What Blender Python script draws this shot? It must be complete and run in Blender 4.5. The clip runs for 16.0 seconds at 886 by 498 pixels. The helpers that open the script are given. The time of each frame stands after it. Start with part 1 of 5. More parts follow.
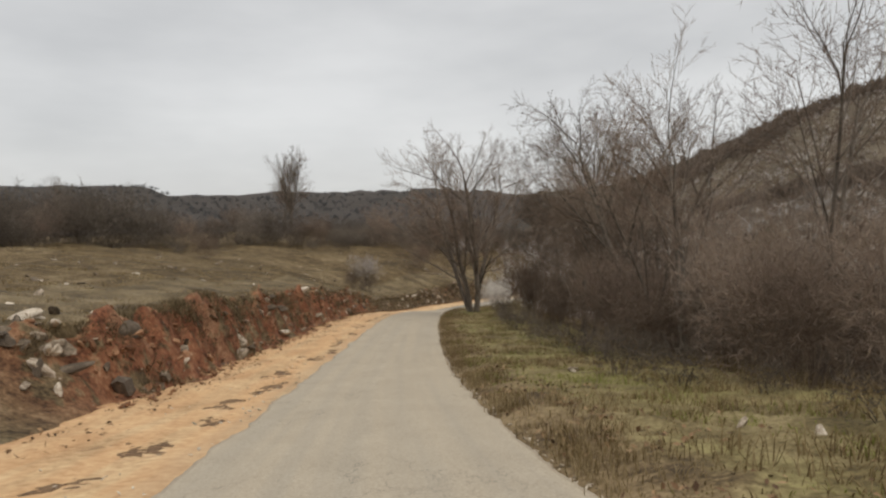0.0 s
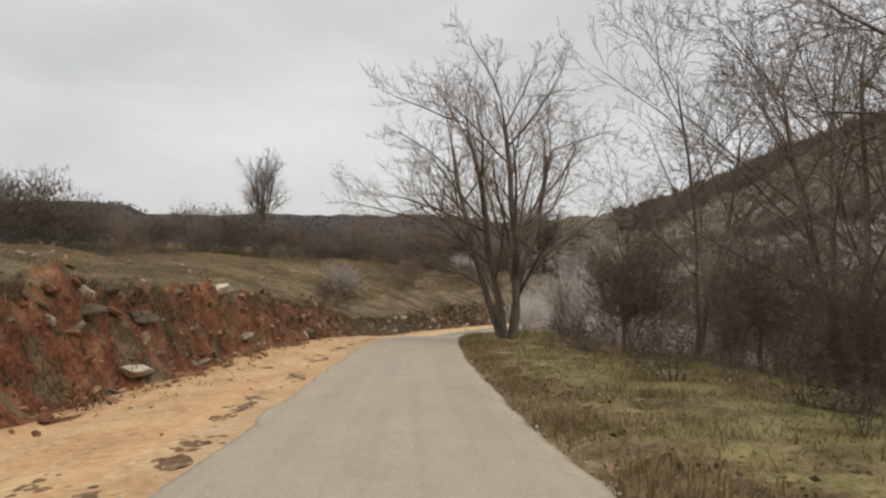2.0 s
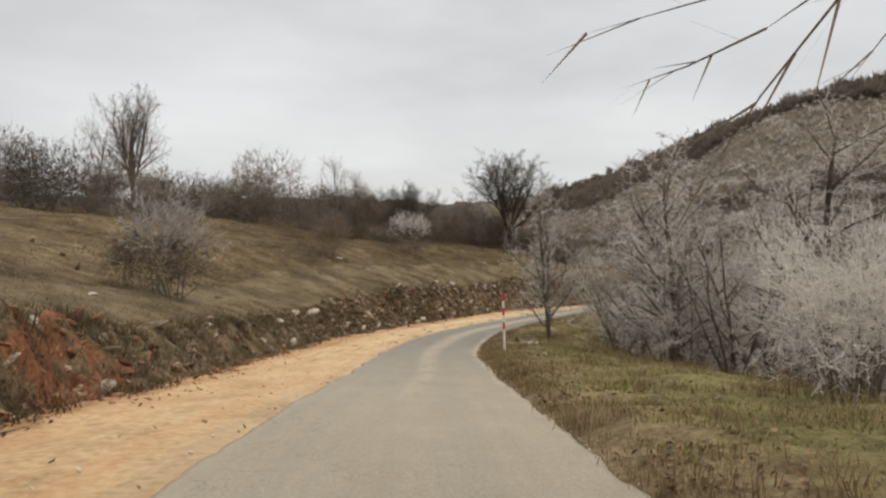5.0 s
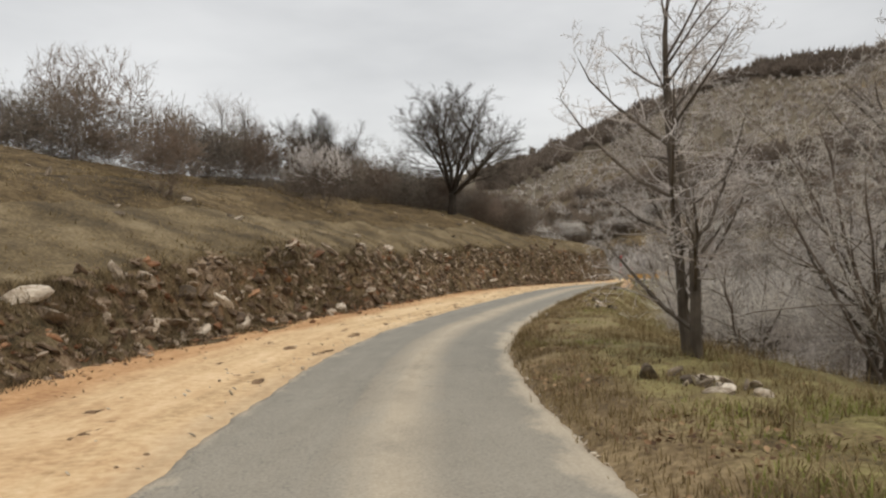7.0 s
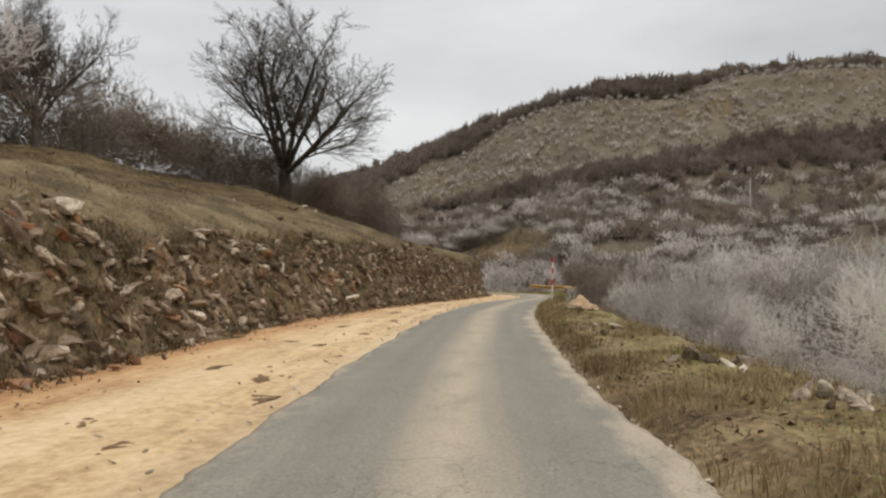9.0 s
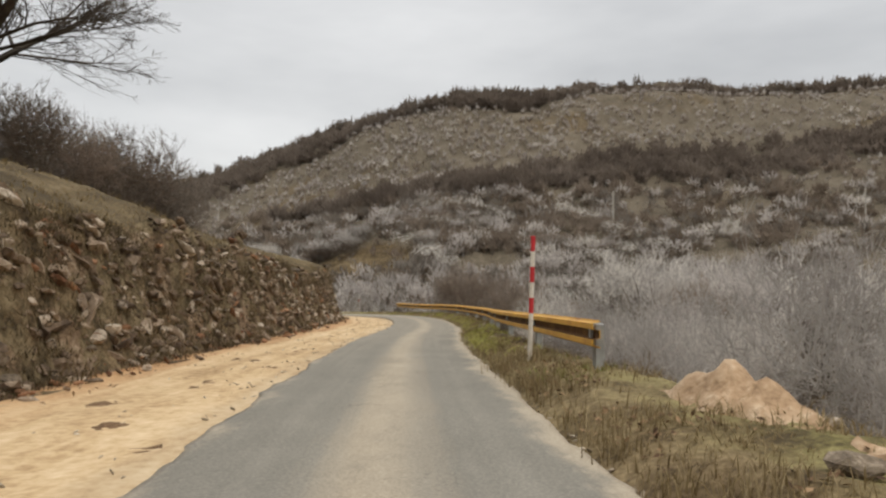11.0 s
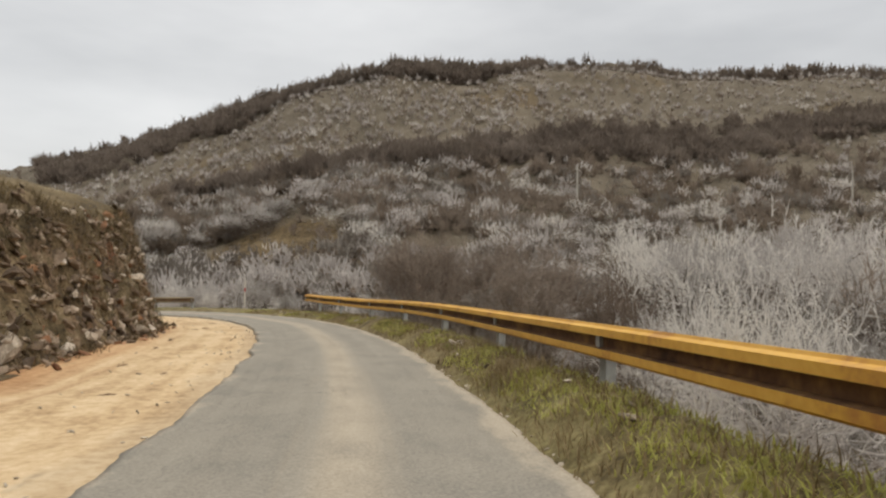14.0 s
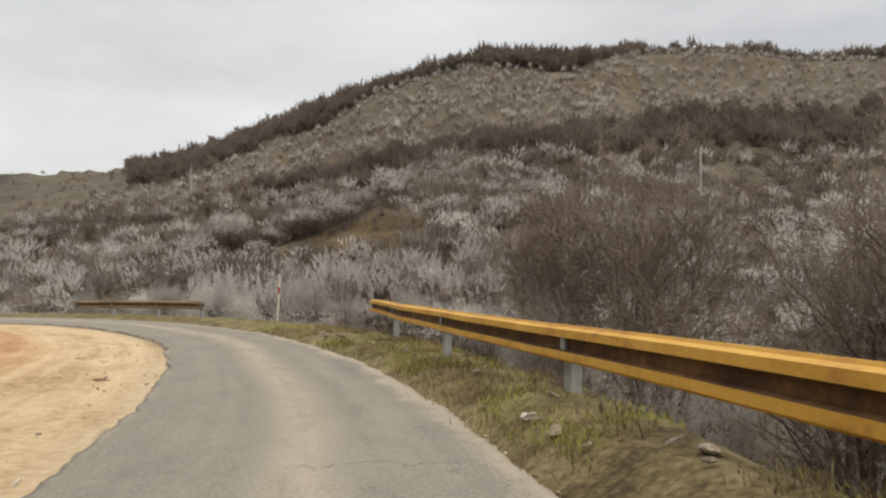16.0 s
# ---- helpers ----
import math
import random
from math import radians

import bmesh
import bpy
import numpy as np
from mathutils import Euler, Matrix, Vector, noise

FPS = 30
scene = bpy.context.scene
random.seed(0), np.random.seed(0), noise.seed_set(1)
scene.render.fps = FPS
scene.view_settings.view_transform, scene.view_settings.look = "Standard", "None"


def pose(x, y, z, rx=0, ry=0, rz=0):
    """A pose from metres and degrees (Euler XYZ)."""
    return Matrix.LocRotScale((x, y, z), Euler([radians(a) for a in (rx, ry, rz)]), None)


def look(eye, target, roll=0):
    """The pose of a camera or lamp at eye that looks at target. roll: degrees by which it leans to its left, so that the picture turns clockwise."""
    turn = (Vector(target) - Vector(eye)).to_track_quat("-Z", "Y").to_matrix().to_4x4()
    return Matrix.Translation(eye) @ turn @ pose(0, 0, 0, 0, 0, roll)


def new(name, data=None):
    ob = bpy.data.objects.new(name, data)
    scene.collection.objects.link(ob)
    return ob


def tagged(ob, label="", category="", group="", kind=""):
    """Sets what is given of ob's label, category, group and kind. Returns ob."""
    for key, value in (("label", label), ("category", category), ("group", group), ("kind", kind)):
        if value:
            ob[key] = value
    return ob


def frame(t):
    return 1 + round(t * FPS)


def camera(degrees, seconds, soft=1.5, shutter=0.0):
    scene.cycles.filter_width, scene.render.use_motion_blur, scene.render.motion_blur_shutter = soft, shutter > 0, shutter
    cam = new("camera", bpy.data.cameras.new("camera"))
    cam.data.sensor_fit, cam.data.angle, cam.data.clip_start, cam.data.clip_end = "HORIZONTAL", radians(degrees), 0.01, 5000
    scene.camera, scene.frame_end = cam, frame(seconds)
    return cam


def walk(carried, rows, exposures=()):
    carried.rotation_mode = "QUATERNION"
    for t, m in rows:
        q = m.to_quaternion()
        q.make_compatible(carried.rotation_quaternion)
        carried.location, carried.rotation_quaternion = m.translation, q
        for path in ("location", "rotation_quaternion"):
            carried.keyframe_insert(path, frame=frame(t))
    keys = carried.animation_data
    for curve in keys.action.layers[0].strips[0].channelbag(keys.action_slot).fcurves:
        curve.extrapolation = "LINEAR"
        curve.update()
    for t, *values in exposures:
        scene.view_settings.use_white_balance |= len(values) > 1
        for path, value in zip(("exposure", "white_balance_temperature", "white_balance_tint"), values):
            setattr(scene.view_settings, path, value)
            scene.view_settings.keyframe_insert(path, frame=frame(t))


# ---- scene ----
cam = camera(65.6, 16.0, soft=2.3)
PATH = [
    (0, (0.03, 0.00, 1.092), (-0.058, 10.001, 0.876), -1.37),
    (0.5, (-0.34, 3.23, 0.653), (-0.483, 13.225, 0.453), -0.88),
    (1, (-0.68, 6.60, 0.213), (-0.813, 16.598, 0.140), -0.47),
    (1.5, (-1.01, 10.12, -0.210), (-1.048, 20.115, -0.171), 0.16),
    (2, (-1.31, 13.81, -0.598), (-1.154, 23.803, -0.398), 0.27),
    (2.5, (-1.54, 17.67, -0.934), (-1.206, 27.664, -0.729), 0.68),
    (3, (-1.63, 21.78, -1.232), (-1.093, 31.758, -0.972), 0.47),
    (3.5, (-1.75, 25.97, -1.498), (-1.076, 35.944, -1.215), 0.17),
    (3.7, (-1.81, 27.64, -1.599), (-1.083, 37.610, -1.299), -0.38),
    (4, (-1.86, 30.15, -1.743), (-1.050, 40.117, -1.527), -0.72),
    (4.5, (-1.84, 34.35, -1.986), (-0.822, 44.301, -1.909), -0.41),
    (5, (-1.71, 38.57, -2.275), (-0.474, 48.498, -2.283), -0.11),
    (5.5, (-1.47, 42.82, -2.632), (-0.082, 52.721, -2.725), -0.31),
    (5.8, (-1.29, 45.37, -2.886), (0.245, 55.254, -3.064), -0.70),
    (6, (-1.14, 47.08, -3.069), (0.527, 56.933, -3.336), -1.01),
    (6.5, (-0.71, 51.34, -3.563), (1.316, 61.122, -3.906), -0.61),
    (7, (-0.08, 55.51, -3.966), (2.319, 65.220, -4.197), -0.52),
    (7.5, (0.75, 59.72, -4.372), (3.577, 69.304, -4.544), -0.63),
    (8, (1.78, 63.92, -4.685), (5.144, 73.338, -4.724), -0.72),
    (8.5, (3.07, 67.98, -4.916), (7.005, 77.178, -4.956), -0.55),
    (9, (4.63, 71.89, -5.129), (9.186, 80.794, -5.129), -0.10),
    (9.5, (6.61, 75.80, -5.317), (11.766, 84.363, -5.296), 0.27),
    (10, (8.77, 79.59, -5.513), (14.397, 87.852, -5.363), 1.04),
    (10.2, (9.66, 81.08, -5.582), (15.436, 89.244, -5.443), 0.88),
    (10.5, (11.02, 83.30, -5.682), (17.020, 91.300, -5.495), 0.54),
    (11, (13.38, 86.91, -5.854), (19.716, 94.646, -5.619), 0.01),
    (11.5, (15.87, 90.40, -6.036), (22.439, 97.936, -5.823), -0.49),
    (12, (18.44, 93.81, -6.233), (25.165, 101.208, -6.055), -1.02),
    (12.3, (20.01, 95.83, -6.360), (26.826, 103.144, -6.196), -0.97),
    (12.5, (21.07, 97.17, -6.447), (27.950, 104.420, -6.287), -0.63),
    (13, (23.70, 100.57, -6.684), (30.707, 107.708, -6.560), 0.33),
    (13.5, (26.53, 104.00, -6.955), (33.605, 111.072, -6.859), 0.47),
    (14, (29.34, 107.41, -7.181), (36.400, 114.491, -7.080), 0.82),
    (14.5, (32.00, 110.81, -7.403), (38.990, 117.961, -7.317), 1.22),
    (15, (34.49, 114.19, -7.646), (41.292, 121.520, -7.582), 1.60),
    (15.5, (36.77, 117.46, -7.854), (43.325, 125.014, -7.806), 1.40),
    (16, (38.97, 120.93, -8.048), (45.113, 128.818, -7.930), 0.90),
]
walk(cam, [(t, look(eye, target, roll)) for t, eye, target, roll in PATH], [(0, -0.12), (3.5, -0.04), (6, 0.0), (12, 0.03), (16, 0.06)])

# ---- light: an overcast winter sky, brighter overhead ----
world = bpy.data.worlds.new("overcast")
scene.world = world
world.use_nodes = True
wn, wl = world.node_tree.nodes, world.node_tree.links
wn.clear()
w_out = wn.new("ShaderNodeOutputWorld")
w_bg = wn.new("ShaderNodeBackground")
w_co = wn.new("ShaderNodeTexCoord")
w_sky = wn.new("ShaderNodeTexSky")
w_sky.sky_type, w_sky.sun_disc = "NISHITA", False
w_sky.sun_elevation, w_sky.sun_rotation, w_sky.dust_density = radians(60), radians(152), 4.0
w_sep = wn.new("ShaderNodeSeparateXYZ")
w_map = wn.new("ShaderNodeMapping")
w_map.inputs["Scale"].default_value = (1.0, 1.0, 3.2)
w_noise = wn.new("ShaderNodeTexNoise")
w_noise.inputs["Scale"].default_value, w_noise.inputs["Detail"].default_value = 1.7, 5.0
w_noise.inputs["Roughness"].default_value = 0.52
w_ramp = wn.new("ShaderNodeValToRGB")
w_ramp.color_ramp.elements[0].position, w_ramp.color_ramp.elements[0].color = 0.32, (0.50, 0.50, 0.495, 1)
w_ramp.color_ramp.elements[1].position, w_ramp.color_ramp.elements[1].color = 0.72, (0.765, 0.76, 0.745, 1)
w_up = wn.new("ShaderNodeMapRange")
w_up.inputs["From Min"].default_value, w_up.inputs["From Max"].default_value = 0.30, 0.95
w_up.inputs["To Min"].default_value, w_up.inputs["To Max"].default_value = 1.0, 2.0
w_low = wn.new("ShaderNodeMapRange")
w_low.inputs["From Min"].default_value, w_low.inputs["From Max"].default_value = 0.0, 0.22
w_low.inputs["To Min"].default_value, w_low.inputs["To Max"].default_value = 1.12, 1.0
w_mul = wn.new("ShaderNodeMath")
w_mul.operation = "MULTIPLY"
w_scale = wn.new("ShaderNodeVectorMath")
w_scale.operation = "SCALE"
w_tint = wn.new("ShaderNodeMixRGB")
w_tint.inputs["Fac"].default_value = 0.02
wl.new(w_co.outputs["Generated"], w_map.inputs["Vector"])
wl.new(w_co.outputs["Generated"], w_sep.inputs["Vector"])
wl.new(w_map.outputs["Vector"], w_noise.inputs["Vector"])
wl.new(w_noise.outputs["Fac"], w_ramp.inputs["Fac"])
wl.new(w_sep.outputs["Z"], w_up.inputs["Value"])
wl.new(w_sep.outputs["Z"], w_low.inputs["Value"])
wl.new(w_up.outputs["Result"], w_mul.inputs[0])
wl.new(w_low.outputs["Result"], w_mul.inputs[1])
wl.new(w_ramp.outputs["Color"], w_scale.inputs["Vector"])
wl.new(w_mul.outputs["Value"], w_scale.inputs["Scale"])
wl.new(w_scale.outputs["Vector"], w_tint.inputs["Color1"])
wl.new(w_sky.outputs["Color"], w_tint.inputs["Color2"])
wl.new(w_tint.outputs["Color"], w_bg.inputs["Color"])
wl.new(w_bg.outputs["Background"], w_out.inputs["Surface"])
w_bg.inputs["Strength"].default_value = 1.0
sun_data = bpy.data.lights.new("sun", "SUN")
sun_data.energy, sun_data.angle, sun_data.color = 1.2, radians(35), (1.0, 0.94, 0.85)
sun = new("sun", sun_data)
sun.matrix_world = look((0, 0, 60), (-16, 30, 0))


# ---- materials ----
def warm(c):
    return (c[0] * 1.06, c[1], c[2] * 0.90)


def material(name, stops, scale=3.0, fine=40.0, rough=0.9, bump=0.3, fine_mix=0.35, island=0.0, random_mix=0.0, bump_dist=0.02, stretch=(1, 1, 1), spec=0.3, thin=0.0):
    """Colour from a coarse noise over a ramp of stops, broken by a fine noise, with relief from both."""
    m = bpy.data.materials.new(name)
    m.use_nodes = True
    n, l = m.node_tree.nodes, m.node_tree.links
    b = n["Principled BSDF"]
    b.inputs["Roughness"].default_value = rough
    b.inputs["Specular IOR Level"].default_value = spec
    co = n.new("ShaderNodeTexCoord")
    mp = n.new("ShaderNodeMapping")
    mp.inputs["Scale"].default_value = stretch
    l.new(co.outputs["Object"], mp.inputs["Vector"])
    a = n.new("ShaderNodeTexNoise")
    a.inputs["Scale"].default_value, a.inputs["Detail"].default_value, a.inputs["Roughness"].default_value = scale, 6, 0.62
    f = n.new("ShaderNodeTexNoise")
    f.inputs["Scale"].default_value, f.inputs["Detail"].default_value = fine, 4
    l.new(mp.outputs["Vector"], a.inputs["Vector"])
    l.new(mp.outputs["Vector"], f.inputs["Vector"])
    mix = n.new("ShaderNodeMath")
    mix.operation = "MULTIPLY_ADD"
    mix.inputs[1].default_value = fine_mix
    l.new(f.outputs["Fac"], mix.inputs[0])
    sub = n.new("ShaderNodeMath")
    sub.operation = "SUBTRACT"
    l.new(a.outputs["Fac"], sub.inputs[0])
    sub.inputs[1].default_value = fine_mix * 0.5
    l.new(sub.outputs["Value"], mix.inputs[2])
    value = mix.outputs["Value"]
    if island or random_mix:
        src = n.new("ShaderNodeNewGeometry").outputs["Random Per Island"] if island else n.new("ShaderNodeObjectInfo").outputs["Random"]
        add = n.new("ShaderNodeMath")
        add.operation = "MULTIPLY_ADD"
        add.inputs[1].default_value = island or random_mix
        l.new(src, add.inputs[0])
        s2 = n.new("ShaderNodeMath")
        s2.operation = "SUBTRACT"
        l.new(value, s2.inputs[0])
        s2.inputs[1].default_value = (island or random_mix) * 0.5
        l.new(s2.outputs["Value"], add.inputs[2])
        value = add.outputs["Value"]
    r = n.new("ShaderNodeValToRGB")
    r.color_ramp.elements[0].position, r.color_ramp.elements[1].position = stops[0][0], stops[-1][0]
    r.color_ramp.elements[0].color, r.color_ramp.elements[1].color = (*warm(stops[0][1]), 1), (*warm(stops[-1][1]), 1)
    for p, c in stops[1:-1]:
        r.color_ramp.elements.new(p).color = (*warm(c), 1)
    l.new(value, r.inputs["Fac"])
    l.new(r.outputs["Color"], b.inputs["Base Color"])
    if bump:
        bp = n.new("ShaderNodeBump")
        bp.inputs["Strength"].default_value, bp.inputs["Distance"].default_value = bump, bump_dist
        l.new(value, bp.inputs["Height"])
        l.new(bp.outputs["Normal"], b.inputs["Normal"])
    if thin:
        pass_on, both = n.new("ShaderNodeBsdfTranslucent"), n.new("ShaderNodeMixShader")
        both.inputs["Fac"].default_value = thin
        l.new(r.outputs["Color"], pass_on.inputs["Color"])
        l.new(b.outputs["BSDF"], both.inputs[1])
        l.new(pass_on.outputs["BSDF"], both.inputs[2])
        l.new(both.outputs["Shader"], n["Material Output"].inputs["Surface"])
    return m


M_GRASS = material("dry_turf", [(0.3, (0.038, 0.028, 0.014)), (0.44, (0.085, 0.064, 0.034)), (0.56, (0.132, 0.102, 0.057)), (0.7, (0.204, 0.166, 0.106))], 0.7, 14.0, 0.95, 0.6, 0.55, bump_dist=0.06)
M_STONE = material("limestone", [(0.22, (0.075, 0.06, 0.047)), (0.46, (0.18, 0.148, 0.115)), (0.6, (0.33, 0.285, 0.235)), (0.82, (0.58, 0.54, 0.485))], 2.5, 18.0, 0.9, 0.6, 0.4, random_mix=0.6, bump_dist=0.03)
M_STONES = material("limestone_rubble", [(0.22, (0.06, 0.043, 0.031)), (0.46, (0.145, 0.108, 0.078)), (0.64, (0.24, 0.19, 0.145)), (0.86, (0.48, 0.43, 0.37))], 2.5, 18.0, 0.9, 0.6, 0.4, island=0.5, bump_dist=0.03)
M_REDSTONE = material("red_clods", [(0.25, (0.10, 0.05, 0.028)), (0.5, (0.22, 0.115, 0.065)), (0.78, (0.34, 0.21, 0.13))], 2.5, 18.0, 0.95, 0.6, 0.4, island=0.5, bump_dist=0.03)
M_BARK = material("grey_bark", [(0.3, (0.065, 0.055, 0.047)), (0.5, (0.12, 0.105, 0.092)), (0.72, (0.22, 0.20, 0.18))], 3.0, 30.0, 0.92, 0.7, 0.4, bump_dist=0.02, stretch=(1, 1, 0.3))
M_TWIG = material("bare_twigs", [(0.3, (0.133, 0.104, 0.085)), (0.5, (0.22, 0.177, 0.149)), (0.72, (0.33, 0.274, 0.236))], 1.2, 8.0, 0.92, 0.0, 0.3, random_mix=0.35, thin=0.5)
M_DARK = material("dark_brush", [(0.3, (0.092, 0.08, 0.07)), (0.5, (0.158, 0.139, 0.122)), (0.72, (0.25, 0.222, 0.198))], 1.2, 8.0, 0.92, 0.0, 0.3, random_mix=0.35, thin=0.5)
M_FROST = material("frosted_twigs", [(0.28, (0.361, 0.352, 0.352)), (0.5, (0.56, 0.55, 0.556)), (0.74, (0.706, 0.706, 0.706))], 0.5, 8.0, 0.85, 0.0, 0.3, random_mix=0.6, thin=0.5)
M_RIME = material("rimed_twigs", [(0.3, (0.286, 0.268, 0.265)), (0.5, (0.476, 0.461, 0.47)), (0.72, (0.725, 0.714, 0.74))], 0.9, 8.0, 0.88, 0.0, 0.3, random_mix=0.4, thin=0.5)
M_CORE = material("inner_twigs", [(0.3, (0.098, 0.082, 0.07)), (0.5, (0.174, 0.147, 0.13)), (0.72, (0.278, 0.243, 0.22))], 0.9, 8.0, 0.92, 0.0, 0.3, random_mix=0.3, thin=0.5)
M_GRAVEL = material("pale_gravel", [(0.25, (0.20, 0.17, 0.13)), (0.5, (0.36, 0.32, 0.265)), (0.78, (0.52, 0.48, 0.42))], 2.5, 18.0, 0.92, 0.3, 0.4, island=0.6)
M_BLADE = material("grass_blades", [(0.25, (0.108, 0.079, 0.04)), (0.45, (0.191, 0.147, 0.076)), (0.6, (0.256, 0.203, 0.115)), (0.8, (0.358, 0.299, 0.191))], 0.35, 3.0, 0.9, 0.0, 0.3, island=0.5, thin=0.5)
M_LIP = material("dark_tussock", [(0.28, (0.054, 0.041, 0.024)), (0.48, (0.114, 0.088, 0.052)), (0.74, (0.204, 0.163, 0.1))], 0.5, 3.0, 0.92, 0.0, 0.3, island=0.5, thin=0.5)
M_GREEN = material("green_blades", [(0.28, (0.131, 0.104, 0.044)), (0.44, (0.189, 0.174, 0.066)), (0.56, (0.181, 0.204, 0.06)), (0.78, (0.29, 0.31, 0.108))], 0.5, 3.0, 0.9, 0.0, 0.3, island=0.4, thin=0.5)
M_HAZE = material("pale_brown_twigs", [(0.3, (0.182, 0.147, 0.123)), (0.5, (0.28, 0.235, 0.203)), (0.72, (0.392, 0.343, 0.308))], 1.2, 8.0, 0.92, 0.0, 0.3, random_mix=0.3, thin=0.5)
M_MOSS = material("yellow_green_blades", [(0.28, (0.214, 0.187, 0.067)), (0.44, (0.32, 0.32, 0.094)), (0.58, (0.401, 0.428, 0.12)), (0.78, (0.507, 0.507, 0.214))], 0.5, 3.0, 0.9, 0.0, 0.3, island=0.4, thin=0.5)
M_LITTER = material("leaf_litter", [(0.3, (0.075, 0.045, 0.026)), (0.5, (0.14, 0.088, 0.05)), (0.72, (0.22, 0.15, 0.09))], 3.0, 20.0, 0.95, 0.8, 0.5, bump_dist=0.04)
M_YELLOW = material("faded_yellow_paint", [(0.28, (0.40, 0.19, 0.04)), (0.45, (0.58, 0.33, 0.05)), (0.7, (0.68, 0.42, 0.08))], 1.6, 14.0, 0.5, 0.1, 0.4, spec=0.4)
M_STEEL = material("galvanised_steel", [(0.3, (0.20, 0.215, 0.225)), (0.7, (0.36, 0.38, 0.39))], 4.0, 20.0, 0.5, 0.1, 0.3, spec=0.5)
M_WHITE = material("white_paint", [(0.3, (0.52, 0.50, 0.46)), (0.7, (0.74, 0.72, 0.68))], 6.0, 30.0, 0.6, 0.0, 0.3)
M_RED = material("red_paint", [(0.3, (0.42, 0.03, 0.04)), (0.7, (0.60, 0.05, 0.06))], 6.0, 30.0, 0.5, 0.0, 0.3)
M_POLE = material("concrete_pole", [(0.3, (0.36, 0.35, 0.33)), (0.7, (0.55, 0.54, 0.51))], 6.0, 30.0, 0.9, 0.0, 0.3)

class Nodes:
    """Short hands for node graphs of one material."""

    def __init__(self, name, rough=0.92, spec=0.3):
        self.m = bpy.data.materials.new(name)
        self.m.use_nodes = True
        self.n, self.l = self.m.node_tree.nodes, self.m.node_tree.links
        self.b = self.n["Principled BSDF"]
        self.b.inputs["Roughness"].default_value = rough
        self.b.inputs["Specular IOR Level"].default_value = spec
        co = self.n.new("ShaderNodeTexCoord")
        self.uv, self.place = co.outputs["UV"], co.outputs["Object"]
        sep = self.n.new("ShaderNodeSeparateXYZ")
        self.l.new(self.uv, sep.inputs["Vector"])
        self.s, self.d = sep.outputs["X"], sep.outputs["Y"]

    def put(self, value, socket):
        if isinstance(value, (int, float)):
            socket.default_value = value
        elif isinstance(value, tuple):
            socket.default_value = (*value, 1) if len(socket.default_value) == 4 else value
        else:
            self.l.new(value, socket)

    def noise(self, source, scale=1.0, detail=5.0, stretch=(1, 1, 1), rough=0.6):
        mp = self.n.new("ShaderNodeMapping")
        mp.inputs["Scale"].default_value = stretch
        self.l.new(source, mp.inputs["Vector"])
        t = self.n.new("ShaderNodeTexNoise")
        t.inputs["Scale"].default_value, t.inputs["Detail"].default_value, t.inputs["Roughness"].default_value = scale, detail, rough
        self.l.new(mp.outputs["Vector"], t.inputs["Vector"])
        return t.outputs["Fac"]

    def math(self, op, a, b=0.0, c=0.0):
        t = self.n.new("ShaderNodeMath")
        t.operation = op
        for k, v in enumerate((a, b, c)):
            self.put(v, t.inputs[k])
        return t.outputs["Value"]

    def span(self, value, a, b, c=0.0, d=1.0, kind="SMOOTHSTEP"):
        t = self.n.new("ShaderNodeMapRange")
        t.interpolation_type = kind
        for k, v in zip(("Value", "From Min", "From Max", "To Min", "To Max"), (value, a, b, c, d)):
            self.put(v, t.inputs[k])
        return t.outputs["Result"]

    def ramp(self, value, *stops):
        t = self.n.new("ShaderNodeValToRGB")
        e = t.color_ramp.elements
        e[0].position, e[0].color = stops[0][0], (*warm(stops[0][1]), 1)
        e[1].position, e[1].color = stops[-1][0], (*warm(stops[-1][1]), 1)
        for p, c in stops[1:-1]:
            e.new(p).color = (*warm(c), 1)
        self.put(value, t.inputs["Fac"])
        return t.outputs["Color"]

    def mix(self, fac, a, b):
        t = self.n.new("ShaderNodeMixRGB")
        self.put(fac, t.inputs["Fac"])
        self.put(a, t.inputs["Color1"])
        self.put(b, t.inputs["Color2"])
        return t.outputs["Color"]

    def done(self, colour, height=None, strength=0.5, distance=0.02):
        self.put(colour, self.b.inputs["Base Color"])
        if height is not None:
            t = self.n.new("ShaderNodeBump")
            t.inputs["Strength"].default_value, t.inputs["Distance"].default_value = strength, distance
            self.l.new(height, t.inputs["Height"])
            self.l.new(t.outputs["Normal"], self.b.inputs["Normal"])
        return self.m


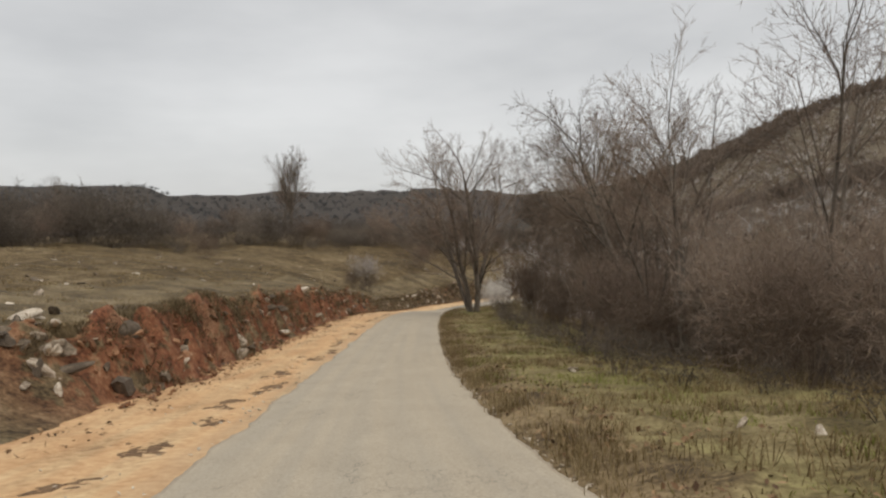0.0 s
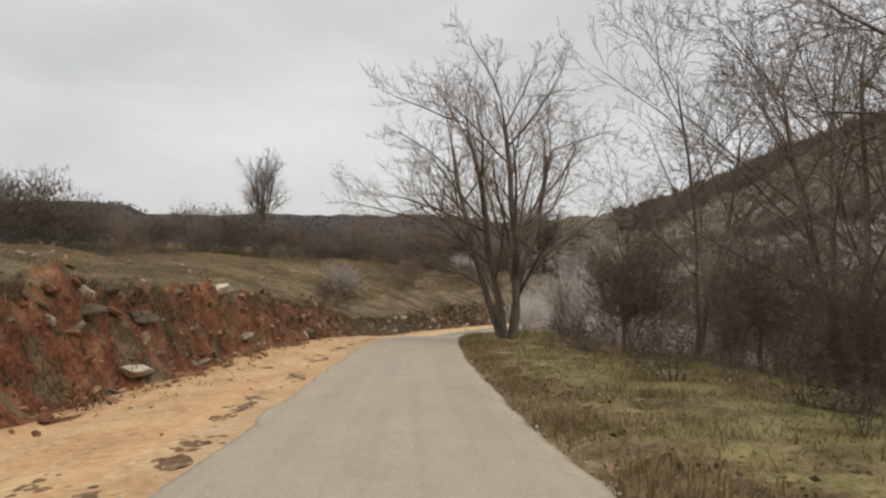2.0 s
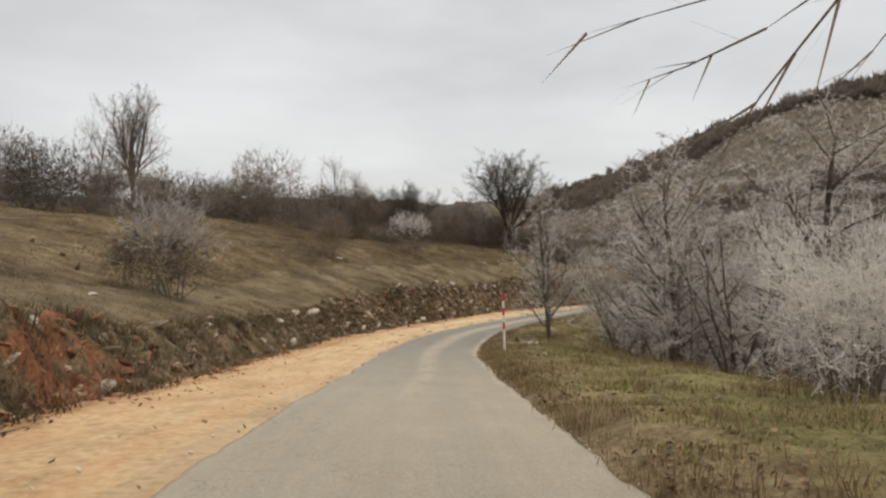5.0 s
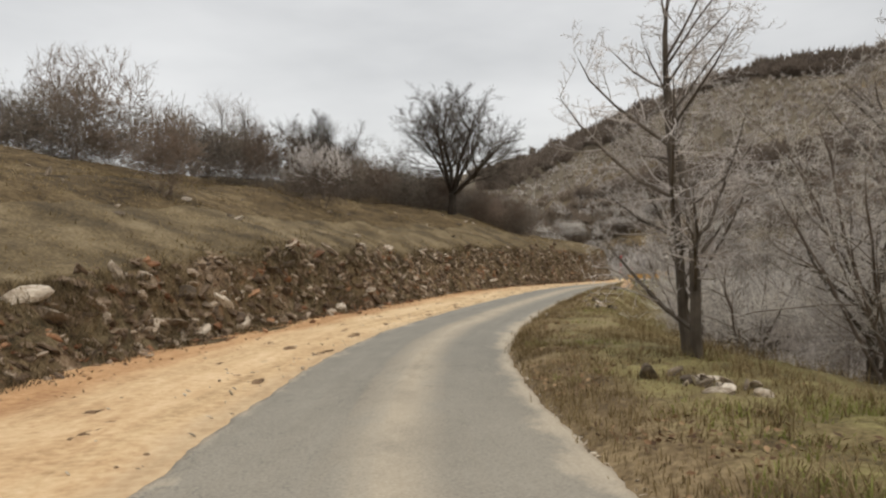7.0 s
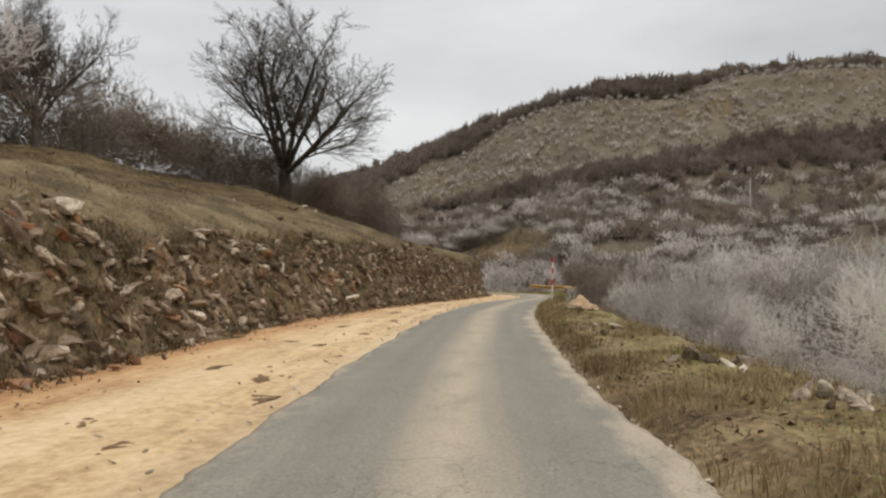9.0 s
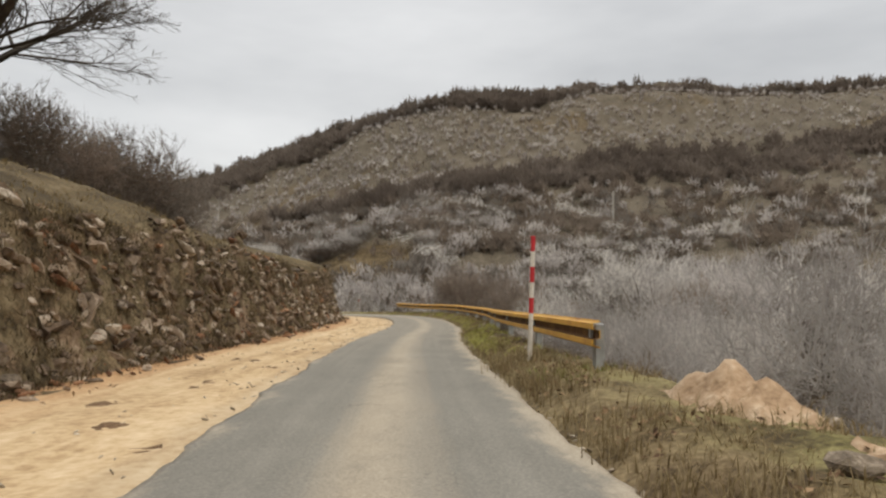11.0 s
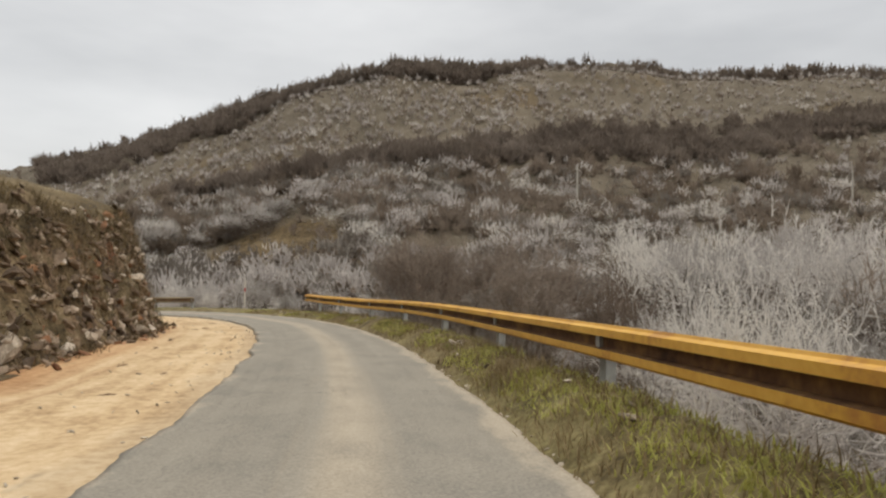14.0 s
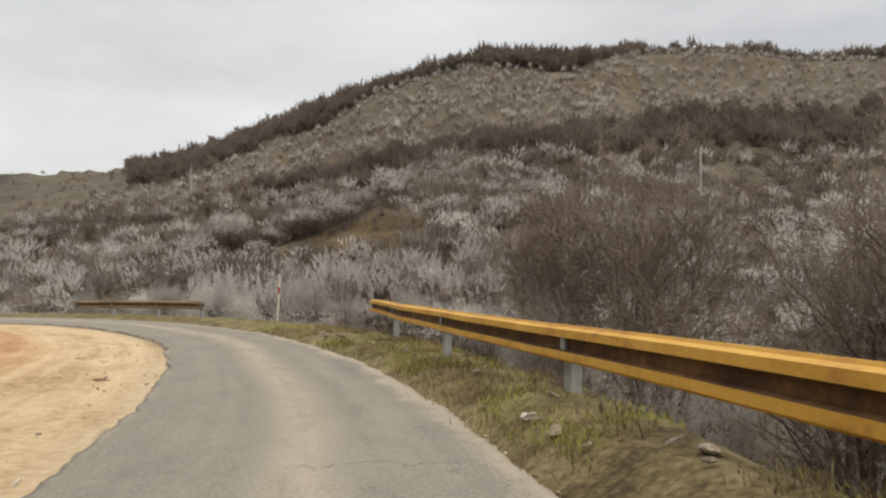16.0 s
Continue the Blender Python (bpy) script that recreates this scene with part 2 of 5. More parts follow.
def road_material():
    """Grey asphalt, dusted with pale grit between and beside the wheel tracks, with seams and cracks."""
    g = Nodes("worn_asphalt", 0.95, 0.15)
    grain = g.noise(g.place, 45, 4, rough=0.7)
    blot = g.noise(g.uv, 0.9, 7, (1, 1.6, 1), 0.68)
    streak = g.noise(g.uv, 1.0, 6, (0.05, 3.2, 1), 0.6)
    tone = g.math("ADD", g.math("MULTIPLY", grain, 0.6), g.math("ADD", g.math("MULTIPLY", blot, 0.2), g.math("MULTIPLY", streak, 0.2)))
    asphalt = g.ramp(tone, (0.32, (0.125, 0.123, 0.115)), (0.50, (0.20, 0.197, 0.184)), (0.66, (0.275, 0.27, 0.25)))
    grit = g.ramp(tone, (0.32, (0.25, 0.222, 0.182)), (0.50, (0.37, 0.332, 0.275)), (0.68, (0.47, 0.43, 0.365)))
    off = g.math("ABSOLUTE", g.math("ADD", g.d, g.math("MULTIPLY_ADD", g.noise(g.uv, 0.12, 2), 0.5, -0.27)))
    off = g.math("ADD", off, g.math("ADD", g.math("MULTIPLY", g.math("SUBTRACT", streak, 0.5), 0.6), g.math("MULTIPLY", g.math("SUBTRACT", blot, 0.5), 0.5)))
    crown = g.span(off, 0.05, 0.55, 1.0, 0.0)
    dust = g.math("MULTIPLY", crown, g.span(blot, 0.3, 0.6, 0.5, 0.9))
    early = g.span(g.s, 40, 70, 1.0, 0.0)
    dust = g.math("MAXIMUM", dust, g.math("MULTIPLY", early, g.span(streak, 0.35, 0.65, 0.95, 0.6)))
    dust = g.math("MAXIMUM", dust, g.math("MULTIPLY", g.span(g.s, 98, 120, 0.0, 0.28), g.span(blot, 0.3, 0.65, 0.55, 1.0)))
    edge = g.span(g.math("ADD", g.math("ABSOLUTE", g.math("ADD", g.d, 0.1)), g.math("MULTIPLY", g.math("SUBTRACT", blot, 0.5), 1.1)), 1.16, 1.46, 0.0, 0.85)
    dust = g.math("MAXIMUM", dust, edge)
    seam = g.math("FRACT", g.math("DIVIDE", g.math("ADD", g.s, g.math("MULTIPLY", g.noise(g.uv, 1.6, 4), 0.8)), 6.7))
    seam = g.math("MULTIPLY", g.span(g.math("ABSOLUTE", g.math("SUBTRACT", seam, 0.5)), 0.0, 0.0035, 1, 0), g.span(g.noise(g.uv, 0.9, 3), 0.46, 0.60))
    crack = g.span(g.math("ABSOLUTE", g.math("SUBTRACT", g.noise(g.uv, 0.8, 8, (0.8, 1.2, 1), 0.62), 0.5)), 0.0, 0.006, 1, 0)
    crack = g.math("MULTIPLY", crack, g.span(g.noise(g.uv, 0.35, 2), 0.52, 0.60))
    dark = g.math("MULTIPLY", g.math("MAXIMUM", seam, crack), 0.5)
    colour = g.mix(dark, g.mix(dust, asphalt, grit), (0.09, 0.084, 0.075))
    return g.done(colour, tone, 0.5, 0.012)


def sand_material():
    """Ochre crushed stone, redder towards the bank and at the start, with streaks along the tracks."""
    g = Nodes("ochre_sand", 0.94)
    grain = g.noise(g.place, 9, 8, rough=0.7)
    blot = g.noise(g.uv, 0.6, 6, (1, 1.5, 1))
    streak = g.noise(g.uv, 1.0, 6, (0.10, 2.4, 1))
    tone = g.math("ADD", g.math("MULTIPLY", grain, 0.4), g.math("ADD", g.math("MULTIPLY", blot, 0.3), g.math("MULTIPLY", streak, 0.3)))
    pale = g.ramp(tone, (0.36, (0.21, 0.142, 0.08)), (0.43, (0.38, 0.272, 0.158)), (0.50, (0.51, 0.388, 0.242)), (0.62, (0.65, 0.54, 0.385)))
    rust = g.ramp(tone, (0.34, (0.20, 0.085, 0.038)), (0.48, (0.38, 0.20, 0.09)), (0.64, (0.55, 0.36, 0.18)))
    near = g.span(g.math("ADD", g.d, g.math("MULTIPLY", streak, 1.2)), -2.4, -3.7)
    red = g.math("MAXIMUM", g.math("MULTIPLY", near, 0.7), g.math("MULTIPLY", g.span(g.s, 36, 84, 0.6, 0.0), g.span(streak, 0.36, 0.56, 0.25, 1.0)))
    mud = g.math("MULTIPLY", g.span(blot, 0.60, 0.68), g.span(streak, 0.5, 0.6))
    edge = g.math("MULTIPLY", g.span(g.math("ADD", g.d, g.math("MULTIPLY", blot, 0.8)), -1.55, -1.2), 0.25)
    colour = g.mix(edge, g.mix(g.math("MULTIPLY", mud, 0.6), g.mix(red, pale, rust), (0.15, 0.105, 0.06)), (0.26, 0.21, 0.15))
    return g.done(colour, tone, 0.7, 0.04)


def bank_material():
    """Red earth at the start, then brown earth and grey rock, with dry growth on it."""
    g = Nodes("earth_bank", 0.96, 0.2)
    big, mid, fine = g.noise(g.place, 0.55, 5), g.noise(g.place, 2.4, 6), g.noise(g.place, 14, 5)
    tone = g.math("ADD", g.math("MULTIPLY", mid, 0.6), g.math("MULTIPLY", fine, 0.4))
    red = g.ramp(tone, (0.36, (0.05, 0.02, 0.011)), (0.48, (0.16, 0.062, 0.033)), (0.60, (0.27, 0.13, 0.073)), (0.70, (0.37, 0.28, 0.20)))
    brown = g.ramp(tone, (0.38, (0.035, 0.024, 0.016)), (0.47, (0.12, 0.084, 0.055)), (0.55, (0.20, 0.146, 0.10)), (0.66, (0.37, 0.31, 0.24)))
    growth = g.ramp(tone, (0.39, (0.035, 0.028, 0.016)), (0.49, (0.10, 0.08, 0.046)), (0.60, (0.19, 0.155, 0.098)))
    reddish = g.math("MAXIMUM", g.span(g.s, 40, 62, 0.8, 0.0), 0.47)
    reddish = g.math("GREATER_THAN", g.math("ADD", big, g.math("SUBTRACT", reddish, 0.5)), 0.5)
    reddish = g.math("MULTIPLY", reddish, g.span(g.math("ADD", big, g.math("MULTIPLY", fine, 0.2)), 0.42, 0.58, 0.55, 0.95))
    cover = g.math("MULTIPLY", g.span(g.math("ADD", g.noise(g.place, 1.1, 6), g.span(g.s, 40, 62, -0.04, 0.07)), 0.47, 0.56), 0.9)
    start = g.span(g.s, 7, 12, 1.0, 0.0)
    colour = g.mix(g.math("MAXIMUM", cover, start), g.mix(reddish, brown, red), growth)
    return g.done(colour, tone, 0.9, 0.10)


def verge_material():
    """Turf beside the road: dead leaves and brown stalks at the asphalt, green patches, tan grass outside."""
    g = Nodes("verge_turf", 0.96, 0.2)
    big, mid, fine = g.noise(g.uv, 0.22, 4, (1, 1.8, 1)), g.noise(g.place, 1.6, 6), g.noise(g.place, 16, 4)
    tone = g.math("ADD", g.math("MULTIPLY", mid, 0.55), g.math("MULTIPLY", fine, 0.45))
    brown = g.ramp(tone, (0.38, (0.05, 0.036, 0.021)), (0.48, (0.135, 0.10, 0.057)), (0.60, (0.25, 0.195, 0.12)))
    green = g.ramp(tone, (0.38, (0.06, 0.055, 0.023)), (0.48, (0.14, 0.128, 0.052)), (0.60, (0.235, 0.215, 0.10)))
    tan = g.ramp(tone, (0.38, (0.066, 0.052, 0.026)), (0.48, (0.148, 0.121, 0.06)), (0.60, (0.25, 0.212, 0.122)))
    edge = g.span(g.math("ADD", g.d, g.math("MULTIPLY", mid, 1.4)), 3.4, 2.5)
    edge = g.math("MULTIPLY", edge, g.span(g.s, 92, 102, 1.0, 0.25))
    colour = g.mix(edge, g.mix(g.math("MULTIPLY", g.span(g.math("ADD", big, g.math("MULTIPLY", mid, 0.5)), 0.66, 0.86), g.span(fine, 0.35, 0.6, 0.5, 1.0)), tan, green), brown)
    return g.done(colour, tone, 0.7, 0.05)


def hill_material():
    """Grey-brown winter grass and stony ground, brown meadows on the pasture and in patches, wood floor far off."""
    g = Nodes("winter_hillside", 0.96, 0.2)
    big, mid, fine = g.noise(g.place, 0.018, 5), g.noise(g.place, 0.13, 6), g.noise(g.place, 1.1, 5)
    turf = g.noise(g.place, 6.0, 5, rough=0.7)
    tone = g.math("ADD", g.math("MULTIPLY", mid, 0.3), g.math("ADD", g.math("MULTIPLY", fine, 0.35), g.math("MULTIPLY", turf, 0.35)))
    grass = g.ramp(tone, (0.38, (0.05, 0.042, 0.031)), (0.46, (0.095, 0.081, 0.061)), (0.56, (0.15, 0.131, 0.104)), (0.66, (0.23, 0.21, 0.178)))
    meadow = g.ramp(tone, (0.42, (0.034, 0.024, 0.012)), (0.50, (0.098, 0.071, 0.037)), (0.56, (0.15, 0.115, 0.066)), (0.63, (0.25, 0.205, 0.135)))
    wood = g.ramp(tone, (0.34, (0.03, 0.026, 0.025)), (0.50, (0.05, 0.045, 0.043)), (0.66, (0.075, 0.068, 0.064)))
    sep = g.n.new("ShaderNodeSeparateXYZ")
    g.l.new(g.place, sep.inputs["Vector"])
    gap = g.n.new("ShaderNodeVectorMath")
    gap.operation = "DISTANCE"
    gap.inputs[1].default_value = (-25.0, 70.0, 0.0)
    g.l.new(g.place, gap.inputs[0])
    home = g.span(g.math("ADD", gap.outputs["Value"], g.math("MULTIPLY", big, 30)), 95, 125, 1.0, 0.0)
    west = g.math("ADD", sep.outputs["X"], g.math("ADD", g.math("MULTIPLY_ADD", sep.outputs["Y"], -0.25, 31.0), g.math("MULTIPLY", g.math("SUBTRACT", big, 0.5), 120)))
    glade = g.n.new("ShaderNodeVectorMath")
    glade.operation = "DISTANCE"
    glade.inputs[1].default_value = (94.0, 214.0, -5.0)
    g.l.new(g.place, glade.inputs[0])
    glade = g.span(g.math("ADD", glade.outputs["Value"], g.math("MULTIPLY", mid, 14)), 17, 22, 1.0, 0.0)
    patches = g.math("MAXIMUM", glade, g.math("MULTIPLY", g.span(big, 0.54, 0.62), 0.7))
    colour = g.mix(home, g.mix(g.span(west, 0, -45), g.mix(patches, grass, meadow), wood), meadow)
    return g.done(colour, tone, 0.6, 0.3)


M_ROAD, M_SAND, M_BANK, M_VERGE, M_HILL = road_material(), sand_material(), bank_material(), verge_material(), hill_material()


# ---- plan: the road's line (x, y, height), and profiles along it ----
ALIGNMENT = [(2.23, -19.69, 2.67), (0.86, -7.77, 1.05), (-0.51, 4.15, -0.57), (-1.24, 12.12, -1.52), (-1.67, 20.11, -2.21), (-1.89, 28.11, -2.73), (-1.85, 36.11, -3.21), (-1.35, 44.09, -3.86), (-0.45, 52.03, -4.73), (0.63, 59.97, -5.49), (2.74, 67.70, -6.00), (6.20, 74.93, -6.38), (10.20, 81.85, -6.72), (14.49, 88.60, -7.04), (19.19, 95.09, -7.41), (24.09, 101.42, -7.84), (29.27, 107.51, -8.28), (34.15, 113.84, -8.72), (38.53, 120.53, -9.12), (42.14, 127.62, -9.56), (44.55, 135.21, -10.00), (45.37, 141.13, -10.33), (45.30, 148.11, -10.71), (44.13, 154.99, -11.10), (41.47, 162.52, -11.54), (36.32, 171.05, -12.09)]


def spline(points, step=0.5):
    """A smooth curve through points (Catmull-Rom), sampled about every step metres."""
    p = np.array(points, float)
    p = np.vstack([2 * p[0] - p[1], p, 2 * p[-1] - p[-2]])
    out = []
    for i in range(1, len(p) - 2):
        n = max(2, int(np.linalg.norm(p[i + 1] - p[i]) / step))
        u = (np.arange(n) / n)[:, None]
        out.append(0.5 * (2 * p[i] + (p[i + 1] - p[i - 1]) * u + (2 * p[i - 1] - 5 * p[i] + 4 * p[i + 1] - p[i + 2]) * u**2 + (3 * p[i] - p[i - 1] - 3 * p[i + 1] + p[i + 2]) * u**3))
    return np.vstack([*out, p[-2:-1]])


LINE = spline(ALIGNMENT)
ARC = np.r_[0, np.cumsum(np.hypot(*np.diff(LINE[:, :2], axis=0).T))] - 20.0
S0, S1 = ARC[0], ARC[-1]


def table(text):
    return np.array([[float(v) for v in pair.split(":")] for pair in text.split()]).T


# distance of the bank's foot from the road's middle, the bank's height, how steep it is cut, the hillside's reach
FOOT = table("-20:3.9 40:4.0 50:4.3 58:4.6 62:4.8 70:4.7 78:4.5 84:4.8 90:4.7 98:4.4 106:4.2 112:4.3 123:4.8 131:4.3 139:4.1 143:4.0 147:5.6 152:7.4 190:7.6")
TOP = table("-20:0.5 6:0.75 11:1.1 14:1.45 22:1.55 30:1.5 37:1.4 46:1.28 51:0.9 62:1.08 66:1.15 70:1.75 85:1.85 92:2.05 98:2.35 104:2.4 112:2.4 120:2.4 126:2.35 132:2.65 139:3.1 142:2.6 145:0.9 148:0.3 190:0.2")
CUT = table("-20:3.0 7:2.5 12:0.9 44:0.85 50:1.2 62:1.1 69:0.8 104:0.9 116:1.25 134:1.25 140:0.95 145:0.9 149:2.6 190:2.6")
REACH = table("-20:16 60:17 90:17 98:20 110:20 134:15 148:40 190:60")
PLATEAU = table("-20:2.0 35:1.6 92:1.7 100:1.8 106:2.5 110:2.7 114:1.4 120:-0.2 128:-1.2 138:-0.6 180:-2.6")
BRINK = table("-20:3.9 14:3.9 24:4.6 34:3.8 48:4.2 58:3.7 66:3.4 76:3.3 92:3.3 97:2.9 101:2.25 134:2.25 140:2.5 147:3.4 190:3.4")
FALL = table("-20:15 62:15 76:9 90:8 98:6.5 138:6.5 150:11 190:12")
LIP = table("-20:0.08 60:0.15 90:0.15 97:0.22 103:0.28 136:0.28 146:0.12 190:0.05")
STEP = table("-20:0.0 66:0.0 78:0.35 92:0.45 98:0.8 104:1.5 146:1.5 152:0.2 190:0.0")
DROP = table("-20:2.4 20:2.8 56:3.4 82:4.0 96:3.4 104:2.8 118:2.6 146:2.4 190:2.6")


def along(tab, s):
    return np.interp(s, tab[0], tab[1])


def smooth(a, b, x):
    u = np.clip((x - a) / (b - a), 0, 1)
    return u * u * (3 - 2 * u)


def to_road(x, y):
    """Arc length along the road, distance from its middle (right is positive) and the road's height there."""
    x, y = np.ravel(x), np.ravel(y)
    a, dv = LINE[:-1:2, :2], LINE[2::2, :2] - LINE[:-2:2, :2]
    a = a[: len(dv)]
    ll = (dv**2).sum(1)
    s, d, z = np.empty(len(x)), np.empty(len(x)), np.empty(len(x))
    for i in range(0, len(x), 4000):
        p = np.stack([x[i : i + 4000], y[i : i + 4000]], 1)
        rel = p[:, None] - a
        q = np.clip((rel * dv).sum(2) / ll, 0, 1)
        e = rel - q[..., None] * dv
        k = (e**2).sum(2).argmin(1)
        j = np.arange(len(p))
        side = dv[k, 0] * rel[j, k, 1] - dv[k, 1] * rel[j, k, 0]
        dist = np.sqrt((e[j, k] ** 2).sum(1))
        s[i : i + 4000] = ARC[2 * k] + q[j, k] * np.sqrt(ll[k])
        d[i : i + 4000] = np.where(side > 0, -dist, dist)
    return s, d, np.interp(s, ARC, LINE[:, 2])


def at_road(s, d):
    """The place at arc length s and distance d from the road's middle: x, y, and the road's height."""
    s, d = np.asarray(s, float), np.asarray(d, float)
    x, y, z = (np.interp(s, ARC, LINE[:, k]) for k in range(3))
    x2, y2 = (np.interp(s + 0.6, ARC, LINE[:, k]) - np.interp(s - 0.6, ARC, LINE[:, k]) for k in range(2))
    n = np.hypot(x2, y2)
    return x + y2 / n * d, y - x2 / n * d, z


def wave(x, y, scale, seed=0):
    """A cheap smooth noise from a few sine waves."""
    r = np.random.RandomState(seed)
    out = 0
    for k in range(7):
        ang, ph, f = r.uniform(0, 6.28), r.uniform(0, 6.28), r.uniform(0.6, 1.9) / scale
        out = out + np.sin((x * np.cos(ang) + y * np.sin(ang)) * f * 6.28 + ph)
    return out / 4.0


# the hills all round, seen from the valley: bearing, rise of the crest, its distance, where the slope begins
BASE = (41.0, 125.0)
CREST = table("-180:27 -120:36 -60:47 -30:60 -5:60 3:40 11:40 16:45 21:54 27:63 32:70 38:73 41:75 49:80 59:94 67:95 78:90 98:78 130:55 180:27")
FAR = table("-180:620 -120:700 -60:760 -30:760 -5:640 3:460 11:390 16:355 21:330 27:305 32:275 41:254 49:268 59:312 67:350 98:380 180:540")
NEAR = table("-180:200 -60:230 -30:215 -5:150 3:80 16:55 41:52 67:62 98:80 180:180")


def ground(x, y):
    """The height of the ground."""
    shape = np.shape(x)
    x, y = np.ravel(x).astype(float), np.ravel(y).astype(float)
    s, d, zr = to_road(x, y)
    e = -d - along(FOOT, s)
    cut, top = along(CUT, s), along(TOP, s)
    bank = top * smooth(0, 1, e / cut)
    ragged = 1 + 0.10 * wave(s, d * 0.3, 7, 3)
    up = np.maximum(along(PLATEAU, s) - zr - top, 0.5)
    left = bank * ragged + up * (1 - np.exp(-np.maximum(e - cut, 0) / along(REACH, s))) + 0.25 * smooth(62, 76, s) * smooth(146, 139, s) * (1 - np.exp(-np.maximum(e - cut, 0) / 1.0))
    left = left + np.minimum(np.maximum(e - 1.5, 0) * 0.08, 0.5) * wave(x, y, 14, 5)
    f = d - along(BRINK, s)
    right = along(LIP, s) * smooth(1.35, 2.1, d) - along(DROP, s) * smooth(0, 1, f / along(FALL, s)) - along(STEP, s) * smooth(0.0, 0.75, f) - 0.02 * np.clip(d - 20, 0, 60) + np.minimum(np.maximum(f, 0) * 0.05, 0.6) * wave(x, y, 16, 8)
    z = zr + np.where(d < 0, np.where(e > 0, left, 0), right)
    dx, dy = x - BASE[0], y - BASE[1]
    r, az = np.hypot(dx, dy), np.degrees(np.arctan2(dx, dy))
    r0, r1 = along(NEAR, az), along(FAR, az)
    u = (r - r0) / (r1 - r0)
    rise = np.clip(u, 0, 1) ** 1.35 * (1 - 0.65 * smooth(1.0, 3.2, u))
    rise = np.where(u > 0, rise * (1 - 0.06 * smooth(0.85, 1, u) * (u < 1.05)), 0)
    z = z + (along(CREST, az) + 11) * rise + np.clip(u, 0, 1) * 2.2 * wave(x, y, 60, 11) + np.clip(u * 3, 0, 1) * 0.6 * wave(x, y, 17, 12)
    return z.reshape(shape)


# ---- mesh helpers ----
def mesh_of(name, verts, faces, mat, smooth_on=False):
    """A mesh from corners and faces: an array of faces with as many corners each, or a list of tuples."""
    me = bpy.data.meshes.new(name)
    verts = np.asarray(verts, np.float32)
    if isinstance(faces, np.ndarray):
        count, corners = faces.shape
        me.vertices.add(len(verts))
        me.vertices.foreach_set("co", np.ascontiguousarray(verts).ravel())
        me.loops.add(count * corners)
        me.loops.foreach_set("vertex_index", np.ascontiguousarray(faces, np.int32).ravel())
        me.polygons.add(count)
        me.polygons.foreach_set("loop_start", np.arange(0, count * corners, corners, dtype=np.int32))
        me.update(calc_edges=True)
    else:
        me.from_pydata(verts.tolist(), [], faces)
    me.materials.append(mat)
    me.polygons.foreach_set("use_smooth", np.full(len(me.polygons), smooth_on))
    me.update()
    return me


def grid_faces(rows, cols):
    i = np.arange((rows - 1) * cols).reshape(rows - 1, cols)[:, :-1].ravel()
    return np.stack([i, i + 1, i + cols + 1, i + cols], 1)


def sheet(name, x, y, z, mat, smooth_on=True, uv=None):
    v = np.stack([x.ravel(), y.ravel(), z.ravel()], 1)
    me = mesh_of(name, v, grid_faces(*x.shape), mat, smooth_on)
    if uv is not None:
        layer = me.uv_layers.new(name="along")
        idx = np.empty(len(me.loops), int)
        me.loops.foreach_get("vertex_index", idx)
        layer.data.foreach_set("uv", np.stack([uv[0].ravel()[idx], uv[1].ravel()[idx]], 1).ravel())
    return new(name, me)


def child(name, data, parent, label="", place=None):
    ob = new(name, data)
    ob.parent = parent
    if place is not None:
        ob.matrix_basis = place
    if label:
        ob["label"] = label
    return ob


def empty(name, place):
    ob = new(name)
    ob.empty_display_size = 0.3
    ob.matrix_basis = place
    return ob


# ---- large structure: ground, hills, bank, sand, road, verge ----
LEFT_EDGE, RIGHT_EDGE = 8.8, 6.6


def axis(lo, hi, fine_lo, fine_hi, fine, grow):
    v = list(np.arange(fine_lo, fine_hi + 0.01, fine))
    step = fine
    while v[-1] < hi:
        step *= grow
        v.append(v[-1] + step)
    step = fine
    while v[0] > lo:
        step *= grow
        v.insert(0, v[0] - step)
    return np.array(v)


gx, gy = np.meshgrid(axis(-2500, 2600, -60, 110, 1.7, 1.055), axis(-1500, 3000, -30, 240, 1.7, 1.055))
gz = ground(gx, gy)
gs, gd, _ = to_road(gx, gy)
inside = np.minimum(np.minimum(gd + LEFT_EDGE, RIGHT_EDGE - gd), np.minimum(gs - S0, S1 - gs) + 0.01)
gz = gz - 1.2 * smooth(0.3, 3.0, inside).reshape(gx.shape)
tagged(sheet("ground", gx, gy, gz, M_HILL), "winter hills and valley floor with dry brown grass", "ground", kind="structure")


def strip(name, s, d_of, z_of, mat):
    """A sheet along the road: columns given by d_of(s), heights by z_of(x, y, zr, s, d)."""
    dd = d_of(s)
    ss = np.repeat(s[:, None], dd.shape[1], 1)
    x, y, zr = at_road(ss, dd)
    return sheet(name, x, y, z_of(x, y, zr, ss, dd), mat, True, (ss, dd))


s_fine = np.arange(S0 + 0.3, S1 - 0.3, 0.35)


def bank_cols(s):
    foot, cut = along(FOOT, s)[:, None], along(CUT, s)[:, None]
    return -(foot - 0.35 + (cut + 0.85) * np.linspace(0, 1, 22)[None])


